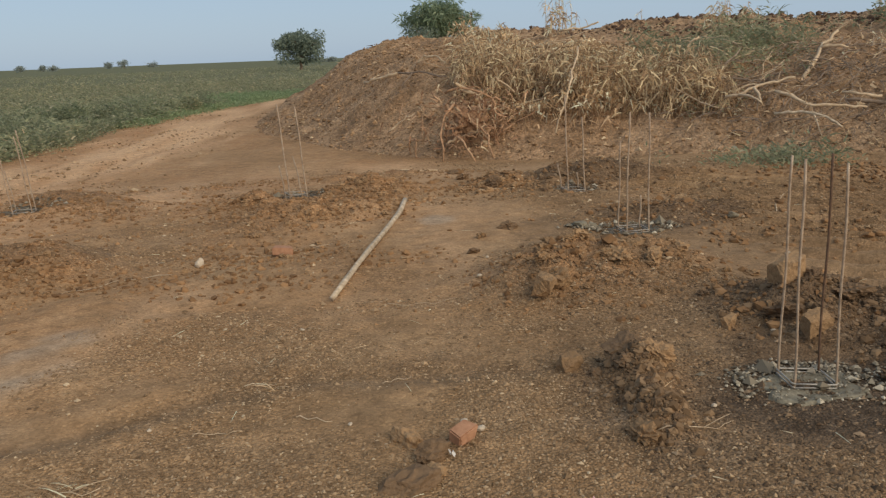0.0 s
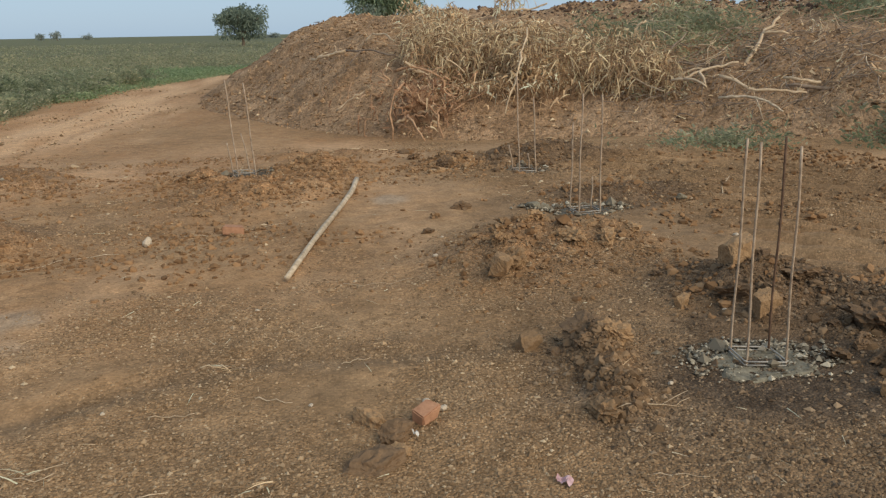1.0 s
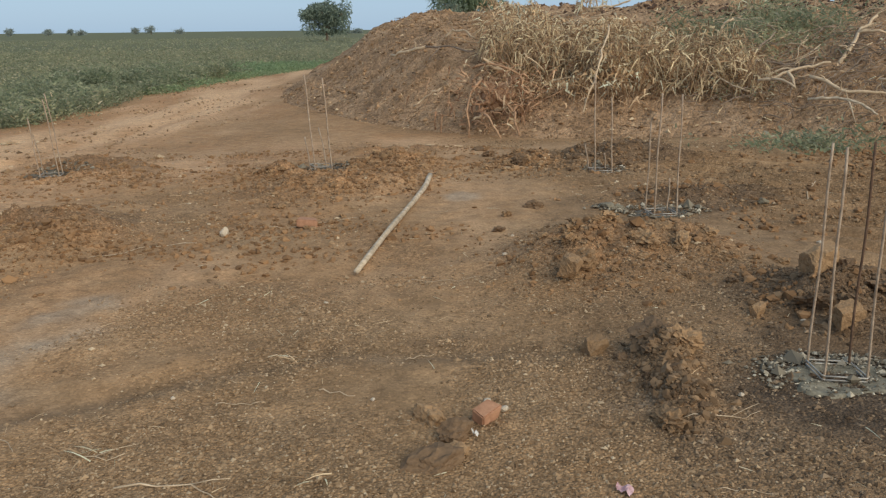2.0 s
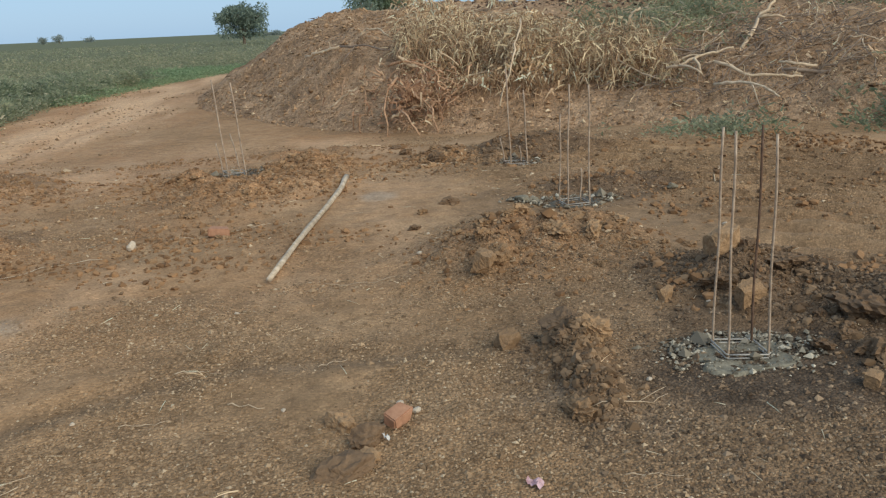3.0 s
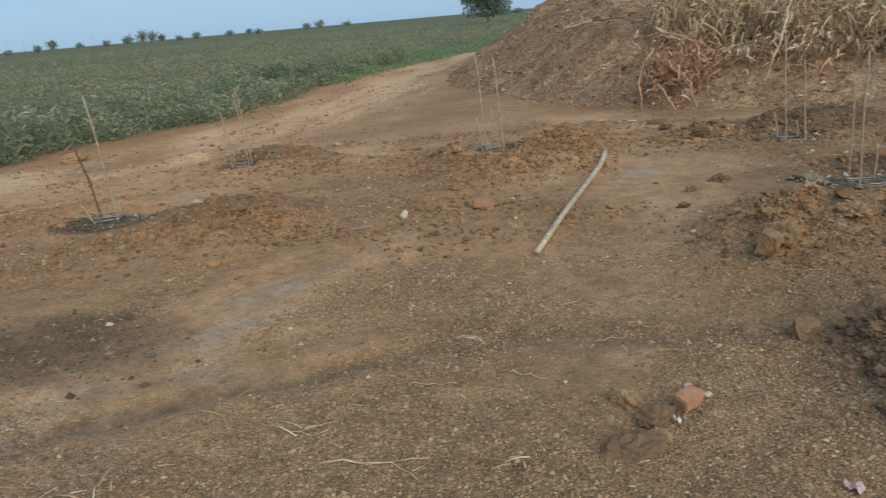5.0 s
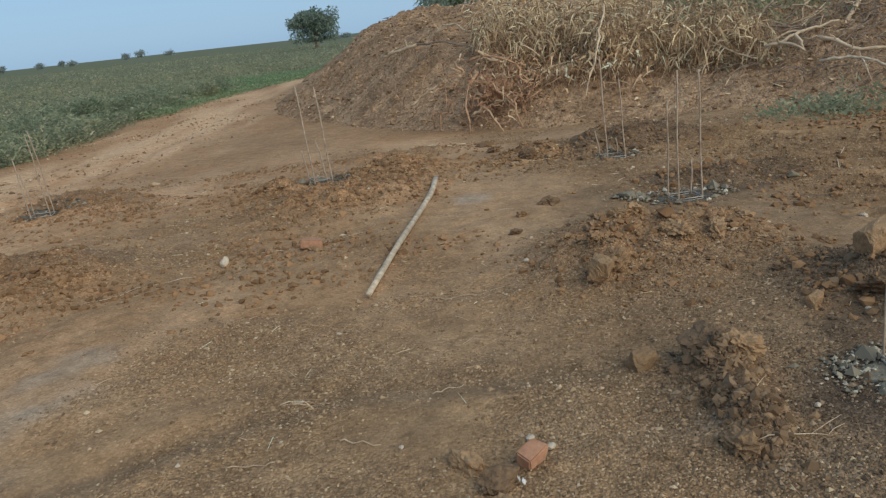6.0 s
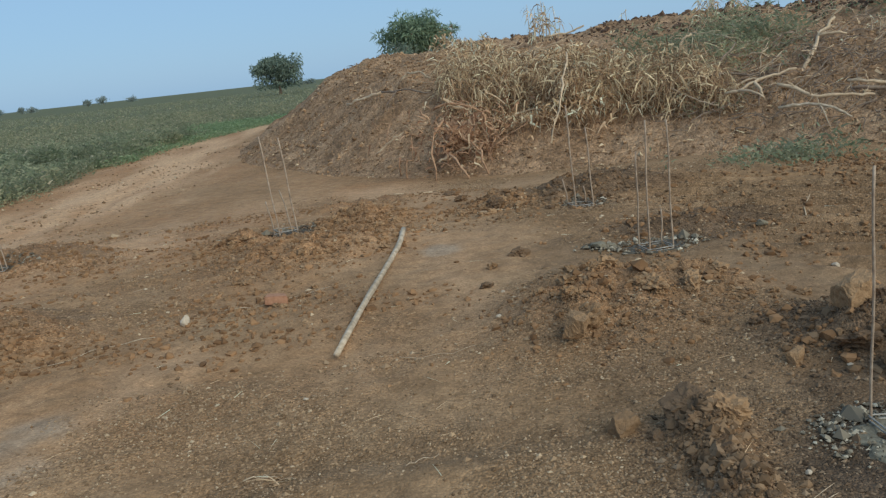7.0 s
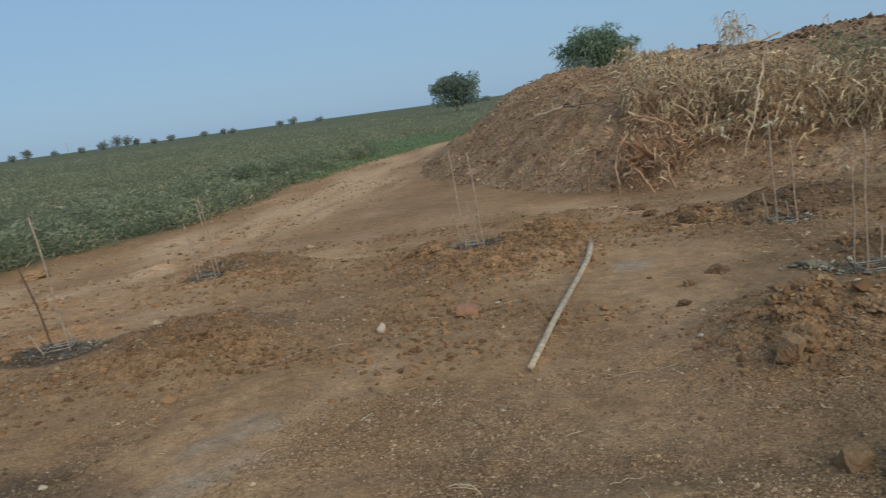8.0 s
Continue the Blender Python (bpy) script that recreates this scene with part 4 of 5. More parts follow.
TW = "thin dry straw-coloured twig on the earth"
for i, (a, b, bow, r, f) in enumerate([((-1.22, 2.62), (-0.82, 2.50), (0.05, 0.06), 0.005, True), ((-1.50, 2.93), (-1.25, 2.85), (0.0, -0.04), 0.004, True), ((-0.85, 3.82), (-0.62, 3.76), (0, 0.03), 0.004, False),
                                       ((0.98, 2.95), (1.35, 3.0), (0.02, -0.03), 0.003, True), ((-0.1, 5.1), (0.35, 5.05), (0, -0.03), 0.0025, False), ((-1.75, 6.1), (-2.4, 5.65), (0.0, 0.05), 0.0035, False),
                                       ((-1.35, 6.6), (-0.55, 6.85), (0.0, -0.02), 0.004, False), ((-6.3, 6.7), (-5.05, 7.7), (-0.1, 0.06), 0.007, True), ((-0.55, 3.4), (-0.38, 3.32), (0, 0.01), 0.004, False), ((0.95, 2.45), (1.15, 2.4), (0, 0.02), 0.0022, False),
                                       ((-1.0, 3.3), (-0.8, 3.28), (0, 0.02), 0.003, False), ((2.6, 4.55), (2.95, 4.75), (-0.05, 0.04), 0.006, False), ((0.2, 11.6), (0.75, 11.75), (0, 0.04), 0.015, False), ((1.0, 9.15), (1.45, 9.1), (0, 0.03), 0.01, False), ((3.6, 6.9), (4.0, 7.7), (-0.1, 0.02), 0.009, True),
                                       ((-1.9, 3.05), (-1.7, 2.9), (0.02, 0.02), 0.003, False), ((-0.15, 3.75), (0.0, 3.8), (0, 0.01), 0.003, False)]):
    twig(a, b, bow, r * 0.8, M_POLE if i in (5, 6, 7) else M_WOOD, TW, 0.008, f, i)
r1 = np.random.RandomState(9)
n = 900
P = np.stack([r1.uniform(-5.5, 4.5, n), 1.6 + 9 * r1.uniform(0, 1, n) ** 1.3], 1)
a = r1.uniform(0, 2 * np.pi, n)
V, F = strips(np.stack([P[:, 0], P[:, 1], ground_z(P[:, 0], P[:, 1]) + 0.006], 1), np.stack([np.cos(a), np.sin(a), r1.uniform(0.0, 0.12, n)], 1), r1.uniform(0.03, 0.13, n), np.full(n, 0.0035), np.full(n, 0.08), 2, r1)
thing("straw_bits", fast_mesh("straw_bits", V, F, M_STRAW), Matrix.Identity(4), "bits of dry straw scattered over the earth", "straw", kind="stuff")
for gx, gy, k in [(-1.38, 2.88, 22), (-0.72, 3.8, 16), (-0.5, 2.6, 12), (-2.05, 2.35, 20), (-6.98, 14.28, 40)]:
    a = r1.uniform(0, 2 * np.pi, k)
    big = 2.2 if gy > 10 else 1.0
    base = np.stack([gx + r1.normal(0, 0.05 * big, k), gy + r1.normal(0, 0.03 * big, k), np.full(k, float(ground_z(gx, gy)) + 0.004)], 1)
    V, F = strips(base, np.stack([np.cos(a), np.sin(a), r1.uniform(0.05, 0.5, k)], 1), r1.uniform(0.06, 0.16, k) * big, np.full(k, 0.004 * big * 1.5), np.full(k, 0.25), 3, r1)
    thing("dry_grass_tuft", fast_mesh("dry_grass_tuft", V, F, M_STRAW), Matrix.Identity(4), "flattened tuft of dry straw-coloured grass", "grass tuft", "dry grass tufts")
thing("boulder", lump_mesh("boulder", M_CLOD, 77, 8, 3, 0.25, fine=0.04), pose(-8.28, 12.2, float(ground_z(-8.28, 12.2)) + 0.06, 0, 0, 20) @ Matrix.Diagonal((0.27, 0.25, 0.12, 1)), "pale brown lump of earth at the field edge", "boulder")


# ---- the dry stalks thrown over the heap ----
def on_heap(x, y, up=0.0):
    return np.stack([x, y, np.maximum(heap_z(x, y), ground_z(x, y)) + up], 1)


def hay_density(x, y):
    """How thickly the stalks lie: a thick pile with a bare left shoulder."""
    u = heap_in(x, y)
    v = x - 0.25 * (y - 15)
    top = 5.6 - 0.95 * np.maximum(v - 3.0, 0) + fbm(x * 0.6, y * 0.6, 2, 132)
    d = smooth(1.1, 1.8, u + 0.7 * fbm(x * 0.9, y * 0.9, 3, 131)) * smooth(1.0, 2.4, x - 0.12 * (y - 15)) * smooth(0.4, -0.6, u - top)
    return d * (1 - 0.6 * pile_end(x, y)) + 0.06 * smooth(1.3, 2.0, u) * smooth(5.0, 6.0, x) * smooth(7, 5, u)


def pile_end(x, y):
    """Where the thick pile gives way to bare brush."""
    return smooth(4.9, 5.9, x + 0.35 * (y - 14))


n = 130000
X, Y = r1.uniform(0.5, 9, n), r1.uniform(11, 24, n)
k = r1.uniform(0, 1, n) < hay_density(X, Y)
X, Y = X[k], Y[k]
n = len(X)
a = r1.uniform(0, 2 * np.pi, n)
hump = 0.75 * np.maximum(fbm(X * 0.8, Y * 0.8, 3, 141) + 0.35, 0) * (1 - 0.9 * pile_end(X, Y))
base = on_heap(X, Y, 0.0)
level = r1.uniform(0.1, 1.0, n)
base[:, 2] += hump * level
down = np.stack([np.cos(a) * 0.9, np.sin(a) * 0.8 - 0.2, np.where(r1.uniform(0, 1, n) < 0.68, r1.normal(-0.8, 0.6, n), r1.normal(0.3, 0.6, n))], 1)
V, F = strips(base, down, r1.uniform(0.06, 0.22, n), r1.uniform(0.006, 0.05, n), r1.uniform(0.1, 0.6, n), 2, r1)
# Stalks low in the pile take a darker straw: depth shade as colour.
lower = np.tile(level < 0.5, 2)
for faces, mat, label in ((F[~lower], M_STRAW, "tangled pile of straw-coloured dry stalks and leaves on the heap"), (F[lower], M_STRAW_SHADED, "stalks in the depth of the pile, darkened in colour as shade")):
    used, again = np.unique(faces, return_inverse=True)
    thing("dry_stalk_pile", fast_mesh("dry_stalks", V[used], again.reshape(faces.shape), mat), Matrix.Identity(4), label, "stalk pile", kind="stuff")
# stalks hanging over the front of the pile
n = 6500
X = r1.uniform(1.5, 5.8, n)
foot_y = np.interp(X, [0.9, 2.1, 3.8, 5.2, 6.8], [14.4, 13.6, 12.6, 11.5, 10.0])
Y = foot_y + 2.3 + r1.uniform(-0.4, 1.0, n) + 0.5 * vnoise(X * 1.4, X * 0, 7)
base = on_heap(X, Y, 0.0)
base[:, 2] += r1.uniform(0.1, 0.7, n)
V, F = strips(base, np.stack([r1.normal(0, 0.65, n), r1.normal(-0.25, 0.4, n), r1.uniform(-1.3, 0.45, n)], 1), r1.uniform(0.08, 0.36, n), r1.uniform(0.006, 0.03, n), r1.uniform(0.1, 0.9, n), 3, r1)
thing("hanging_stalks", fast_mesh("hanging_stalks", V, F, M_STALK), Matrix.Identity(4), "straw-coloured dry stalks hanging over the slope", "stalk pile", kind="stuff")
# thin branches all through the pile
tubes = []
for k in range(620):
    x, y = rnd.uniform(-0.6, 10.5), rnd.uniform(10.5, 20)
    u = float(heap_in(np.array(x), np.array(y)))
    if u < 1.7 or u > 5.5 or (x < 1.5 and rnd.random() < 0.88) or (x > 5.3 and rnd.random() < 0.35):
        continue
    z = float(heap_z(np.array(x), np.array(y)))
    a, l = rnd.uniform(0, 6.28), rnd.uniform(0.25, 0.9)
    p = Vector((x, y, z + rnd.uniform(0.02, 0.25)))
    q = p + Vector((math.cos(a) * l, math.sin(a) * l * 0.6, 0))
    q.z = float(heap_z(np.array(q.x), np.array(q.y))) + rnd.uniform(0.02, 0.3)
    r = rnd.uniform(0.004, 0.011)
    tubes.append(tube(bent(p, q, (rnd.uniform(-0.06, 0.06), rnd.uniform(-0.06, 0.06), rnd.uniform(-0.03, 0.05)), 5, 0.03, k), [r, r, r * 0.9, r * 0.8, r * 0.5], 5))
thing("brushwood", tube_mesh("brushwood", tubes, M_WOOD), Matrix.Identity(4), "thin bare branches tangled through the heap", "brushwood", kind="stuff")
tubes = []
for k in range(520):
    x, y = rnd.gauss(7.1, 1.3), rnd.gauss(12.9, 1.0)
    u = float(heap_in(np.array(x), np.array(y)))
    if u < 0.8:
        continue
    z = float(heap_z(np.array(x), np.array(y)))
    a, l = rnd.uniform(0, 6.28), rnd.uniform(0.15, 0.6)
    p = Vector((x, y, z + rnd.uniform(0.0, 0.25)))
    q = p + Vector((math.cos(a) * l, math.sin(a) * l * 0.6, 0))
    q.z = float(heap_z(np.array(q.x), np.array(q.y))) + rnd.uniform(0.0, 0.25)
    r = rnd.uniform(0.004, 0.011)
    tubes.append(tube(bent(p, q, (0, 0, rnd.uniform(-0.02, 0.06)), 5, 0.03, k), [r, r, r * 0.9, r * 0.8, r * 0.5], 5))
thing("dark_brushwood", tube_mesh("dark_brushwood", tubes, M_BARK), Matrix.Identity(4), "dark brown twigs heaped on the earth", "brushwood", kind="stuff")


def branch(pts, r0, r1_, mat, label, forks=(), seed=0, name="branch", category="branch"):
    """A crooked branch along pts, with side shoots (index, end, radius)."""
    P = []
    for a, b in zip(pts[:-1], pts[1:]):
        P += bent(a, b, (0, 0, 0), 5, 0.028, seed + len(P))[:-1]
    P.append(Vector(pts[-1]))
    m = len(P)
    tubes = [tube(P, [(r0 + (r1_ - r0) * i / (m - 1)) * (1.18 if i % 4 == 2 else 0.95) for i in range(m)], 8, 0.12, seed)]
    rs = random.Random(seed + 300)
    for i in range(2, m - 1, 2):
        e = P[i] + Vector((rs.uniform(-0.22, 0.22), rs.uniform(-0.15, 0.1), rs.uniform(-0.05, 0.22)))
        tubes.append(tube(bent(P[i], e, (0, 0, 0.02), 4, 0.015, seed + i), [r1_ * 0.45, r1_ * 0.4, r1_ * 0.3, r1_ * 0.15], 5, 0.1, seed))
    for i, end, r in forks:
        s = P[min(i, m - 1)]
        tubes.append(tube(bent(s, end, (0, 0, 0.04), 5, 0.02, seed + i), [r, r * 0.95, r * 0.85, r * 0.7, r * 0.45], 7, 0.1, seed))
    thing(name, tube_mesh("branch", tubes, mat), Matrix.Identity(4), label, category, "branches on the heap")


branch([(2.97, 13.7, 0.18), (3.28, 14.1, 0.87), (3.49, 14.57, 1.26), (3.71, 15.15, 1.62)], 0.02, 0.016, M_WOOD, "pale straight branch leaning on the stalk pile", seed=1)
branch([(-0.34, 18.35, 1.02), (0.05, 18.0, 1.12), (0.41, 17.7, 1.22)], 0.036, 0.03, M_WOOD, "short pale peeled branch on the bare shoulder", seed=2)
branch([(0.41, 17.7, 1.22), (0.85, 17.2, 1.24), (1.37, 16.6, 1.14)], 0.023, 0.014, M_BARK, "brown forked branch on the heap", ((3, (0.3, 17.3, 0.7), 0.015),), seed=3)
branch([(0.85, 17.9, 1.38), (1.0, 17.8, 1.56), (1.25, 17.5, 1.54), (1.45, 17.2, 1.36)], 0.024, 0.018, M_WOOD, "arched pale shoot on the heap", seed=4)
branch([(6.10, 12.21, 0.83), (6.43, 11.86, 0.64), (6.85, 11.66, 0.61), (7.22, 11.56, 0.58)], 0.029, 0.018, M_WOOD, "long pale grey branch lying across the brush", (), seed=5, name="log")
branch([(5.98, 11.96, 0.50), (6.28, 11.7, 0.54), (6.52, 11.4, 0.47), (6.64, 11.2, 0.34)], 0.024, 0.016, M_POLE, "grey crooked branch drooping over the slope", ((6, (6.4, 11.3, 0.2), 0.012),), seed=6)
branch([(5.60, 12.86, 0.72), (5.82, 12.66, 0.80), (6.13, 12.66, 0.92), (6.55, 12.46, 1.02)], 0.029, 0.018, M_WOOD, "pale orange branch with side shoots", ((3, (5.93, 12.26, 0.65), 0.025), (6, (5.98, 12.36, 0.62), 0.028)), seed=7)
branch([(5.68, 13.06, 0.77), (5.98, 12.91, 0.90), (6.33, 12.76, 0.92)], 0.022, 0.014, M_WOOD, "thin pale branch on the brush", seed=8)
branch([(6.95, 12.96, 0.98), (7.5, 13.48, 1.44), (7.85, 13.58, 1.72)], 0.036, 0.025, M_WOOD, "thick pale branch standing up from the brush", ((4, (7.88, 13.28, 1.44), 0.03),), seed=9)
branch([(6.93, 11.76, 0.80), (7.13, 11.56, 0.77), (7.38, 11.46, 0.74)], 0.022, 0.022, M_WOOD, "short pale cut branch in the brush", seed=10)
branch([(7.08, 11.86, 0.67), (7.58, 11.66, 0.62), (8.38, 11.16, 0.59), (9.18, 10.66, 0.57)], 0.028, 0.034, M_BARK, "dark fallen trunk lying across the brush", seed=11, name="log")
branch([(5.53, 14.48, 1.35), (5.60, 14.43, 1.63), (5.73, 14.38, 1.71)], 0.022, 0.020, M_WOOD, "short broken pale stub", seed=12)
branch([(5.28, 13.96, 1.02), (5.78, 13.66, 0.99), (6.38, 13.26, 0.97), (6.88, 12.86, 0.87)], 0.022, 0.014, M_BARK, "long brown branch under the weeds", ((4, (6.28, 13.88, 1.48), 0.018),), seed=13)
branch([(5.03, 13.66, 0.87), (5.28, 13.26, 0.67), (5.53, 12.96, 0.55)], 0.016, 0.013, M_WOOD, "thin pale branch pointing down the slope", seed=14)
branch([(0.1, 15.5, 0.16), (0.35, 15.4, 0.36), (0.6, 15.3, 0.5)], 0.018, 0.012, M_WOOD, "thin dry stick on the slope", seed=15)
branch([(4.0, 18.0, 1.98), (4.6, 17.8, 2.05), (4.8, 17.7, 2.13)], 0.022, 0.018, M_WOOD, "pale curved stick on top of the stalks", seed=16)

# bits of leaf, root and straw strewn over the bare slope
n = 5200
X, Y = r1.uniform(-4.5, 8.5, n), r1.uniform(10, 25, n)
u = heap_in(X, Y)
k = (u > 0.1) & (u < 5.0) & (fbm(X * 0.9, Y * 0.9, 3, 181) + 0.45 > r1.uniform(0, 0.9, n))
X, Y = X[k], Y[k]
n = len(X)
a = r1.uniform(0, 2 * np.pi, n)
for part_of, mat, label in ((0.55, M_STALK, "pale dry leaf and straw bits strewn over the slope"), (1.0, M_BARK_BIT, "dark root and bark bits strewn over the slope")):
    k = r1.uniform(0, 1, n) < part_of * 0.6
    V, F = strips(on_heap(X[k], Y[k], 0.02), np.stack([np.cos(a[k]), np.sin(a[k]), r1.uniform(-0.2, 0.5, k.sum())], 1), r1.uniform(0.04, 0.2, k.sum()), r1.uniform(0.008, 0.035, k.sum()), r1.uniform(0, 0.6, k.sum()), 2, r1)
    thing("heap_litter", fast_mesh("heap_litter", V, F, mat), Matrix.Identity(4), label, "litter", kind="stuff")

# ---- the uprooted stump with its roots ----
stump = new("root_stump")
stump.matrix_world = pose(1.65, 15.0, 0.35)
tagged(stump, "uprooted stump with twisted reddish-brown roots at the heap's foot", "stump")
part("stump_body", lump_mesh("stump_body", M_ROOT, 91, 7, 3, 0.5, 1.0), stump).scale = (0.32, 0.22, 0.3)
rr = random.Random(12)
for k in range(44):
    p0 = Vector((rr.gauss(0.05, 0.42), rr.gauss(-0.3, 0.2), rr.gauss(0.08, 0.32)))
    e = p0 + Vector((rr.gauss(0, 0.26), rr.gauss(-0.15, 0.15), rr.gauss(-0.05, 0.24)))
    e.z = max(e.z, -0.6)
    r = rr.uniform(0.010, 0.026)
    pts = bent(p0, e, (rr.uniform(-0.2, 0.2), rr.uniform(-0.1, 0.05), rr.uniform(-0.2, 0.2)), 7, 0.035, k)
    part("root", tube_mesh("root", [tube(pts, [r * (1.2 - 0.12 * i) for i in range(7)], 7, 0.12, k)], M_WOOD if k % 5 in (0, 2) else M_ROOT), stump)
for k, (p0, e) in enumerate([((-0.35, -0.45, 0.35), (-0.62, -0.9, -0.62)), ((-0.3, -0.6, -0.2), (-0.05, -1.15, -0.66)), ((0.3, -0.5, -0.1), (0.28, -1.0, -0.62)), ((-0.5, -0.3, 0.55), (0.35, -0.4, 0.42))]):
    pts = bent(p0, e, (-0.1, -0.05, 0.12), 7, 0.03, k + 50)
    part("root", tube_mesh("root", [tube(pts, [0.026 - 0.002 * i for i in range(7)], 7, 0.12, k)], M_ROOT), stump)
tubes = []
for k in range(120):
    p = Vector((rr.gauss(0, 0.6), rr.gauss(-0.4, 0.25), rr.gauss(0, 0.35)))
    q = p + Vector((rr.gauss(0, 0.2), rr.gauss(-0.1, 0.15), rr.gauss(-0.05, 0.18)))
    r = rr.uniform(0.005, 0.011)
    tubes.append(tube(bent(p, q, (rr.gauss(0, 0.05), 0, rr.gauss(0, 0.05)), 5, 0.02, k), [r, r, r, r * 0.8, r * 0.5], 5))
rl = np.random.RandomState(17)
m = 520
bp = np.stack([rl.normal(0.05, 0.5, m), rl.normal(-0.35, 0.25, m), rl.normal(-0.02, 0.32, m)], 1)
V, F = strips(bp, rl.normal(size=(m, 3)), rl.uniform(0.06, 0.2, m), rl.uniform(0.015, 0.045, m), rl.uniform(0, 0.8, m), 2, rl)
tagged(part("dead_leaves", fast_mesh("dead_leaves", V, F, M_DEAD_LEAF), stump, "reddish dead leaves caught in the roots"), kind="stuff")
tagged(part("fine_root", tube_mesh("fine_root", tubes, M_ROOT), stump), kind="stuff")


# ---- plants ----
def plant_clumps(name, X, Y, zfun, height, leaves, wid, mat, label, category, rng, spread=0.22, droop=(0.1, 0.6), kind="stuff", up=(0.3, 1.4), segs=2, blade=(0.16, 0.42)):
    n = len(X)
    i = np.repeat(np.arange(n), leaves)
    N = len(i)
    h = np.repeat(height * rng.uniform(0.5, 1.35, n) * (1 + 1.0 * fbm(X * 0.8, Y * 0.8, 3, 171)), leaves)
    a = rng.uniform(0, 2 * np.pi, N)
    rad = spread * np.sqrt(rng.uniform(0, 1, N))
    bx, by = X[i] + rad * np.cos(a), Y[i] + rad * np.sin(a)
    t = rng.uniform(0, 0.75, N) ** 1.2
    base = np.stack([bx, by, zfun(X, Y)[i] + h * t], 1)
    a2 = a + rng.normal(0, 0.9, N)
    way = np.stack([np.cos(a2), np.sin(a2), rng.uniform(up[0], up[1], N)], 1)
    V, F = strips(base, way, h * rng.uniform(blade[0], blade[1], N), wid * rng.uniform(0.6, 1.4, N), rng.uniform(droop[0], droop[1], N), segs, rng)
    return thing(name, fast_mesh(name, V, F, mat), Matrix.Identity(4), label, category, kind=kind)


r2 = np.random.RandomState(21)
def field_points(n, x0, x1, y0, y1, lo, hi):
    X, Y = r2.uniform(x0, x1, n), r2.uniform(y0, y1, n)
    u = field_in(X, Y) + 0.6 * fbm(X * 0.7, Y * 0.7, 3, 151)
    k = (u > lo) & (u < hi) & (heap_in(X, Y) < 0)
    return X[k], Y[k]


flat_z = lambda x, y: ground_z(x, y, False)
X, Y = field_points(330, -15, -5, 8, 30, 0.15, 3.0)
plant_clumps("field_bushes", X, Y, flat_z, 0.78, 70, 0.045, M_WEED, "low bushy weeds standing out along the edge of the field", "field weeds", r2, 0.42, blade=(0.1, 0.25))
X, Y = field_points(6000, -18, -4, 6, 36, 0, 4)
plant_clumps("field_weeds", X, Y, flat_z, 0.55, 50, 0.04, M_WEED, "dense low green weeds along the edge of the field", "field weeds", r2, 0.26, blade=(0.09, 0.28))
X, Y = field_points(2600, -13, -3.5, 6, 36, -0.9, 0.2)
k = r2.uniform(0, 1, len(X)) < np.exp(2.2 * field_in(X, Y)) * 0.6
plant_clumps("edge_weeds", X[k], Y[k], flat_z, 0.26, 22, 0.026, M_WEED, "scattered small weeds on the bare edge of the field", "field weeds", r2, 0.16, blade=(0.12, 0.35))
X, Y = field_points(15000, -60, 12, 4, 75, 3.5, 40)
plant_clumps("field_crop", X, Y, flat_z, 0.5, 22, 0.07, M_CROP, "dense green crop covering the flat field", "field crop", r2, 0.4, segs=1, blade=(0.1, 0.27))
X, Y = field_points(9000, -170, 60, 10, 190, 30, 170)
plant_clumps("far_field_crop", X, Y, flat_z, 0.5, 9, 0.16, M_CROP, "green crop of the far field", "field crop", r2, 1.1, segs=1)
X, Y = field_points(500, -13, -6, 8, 20, -0.15, 3)
plant_clumps("pale_weed_stems", X, Y, flat_z, 0.5, 3, 0.012, M_STRAW, "pale dry stems among the green weeds", "field weeds", r2, 0.15)
X, Y = r2.uniform(-8.5, -3.5, 5200), r2.uniform(25, 46, 5200)
k = (field_in(X, Y) > -0.6) & (heap_in(X, Y) < 0.6)
plant_clumps("field_grass", X[k], Y[k], flat_z, 0.24, 9, 0.045, M_GRASS, "low bright green grass between the field and the heap", "grass", r2, 0.3, segs=1)
# weeds on and before the heap
X, Y = r2.normal(6.6, 0.75, 380), r2.normal(15.2, 0.9, 380)
plant_clumps("green_weeds", X, Y, heap_z, 0.45, 15, 0.026, M_WEED, "green weeds growing on top of the heap", "weeds", r2, 0.25)
X, Y = r2.normal(10.6, 0.8, 160), r2.normal(14.6, 0.9, 160)
plant_clumps("green_weeds", X, Y, heap_z, 0.4, 16, 0.035, M_WEED, "dark green weeds growing over the heap", "weeds", r2, 0.25)
X, Y = r2.normal(5.3, 0.45, 100), r2.normal(10.35, 0.35, 100)
plant_clumps("green_weeds", X, Y, flat_z, 0.36, 11, 0.028, M_WEED, "small green weeds at the foot of the heap", "weeds", r2, 0.15)
X, Y = r2.normal(7.9, 0.5, 90), r2.normal(9.8, 0.5, 90)
plant_clumps("green_weeds", X, Y, lambda x, y: np.maximum(heap_z(x, y), ground_z(x, y)), 0.32, 16, 0.035, M_WEED, "low green weeds at the end of the heap", "weeds", r2, 0.2)
X, Y = r2.uniform(5.2, 9.5, 420), r2.uniform(9.4, 13.0, 420)
k = (heap_in(X, Y) > -0.2) & (heap_in(X, Y) < 2.0)
plant_clumps("dry_weeds", X[k], Y[k], heap_z, 0.2, 9, 0.010, M_STALK, "sparse dry straw-coloured weeds on the slope", "weeds", r2, 0.15, (0.0, 0.4))


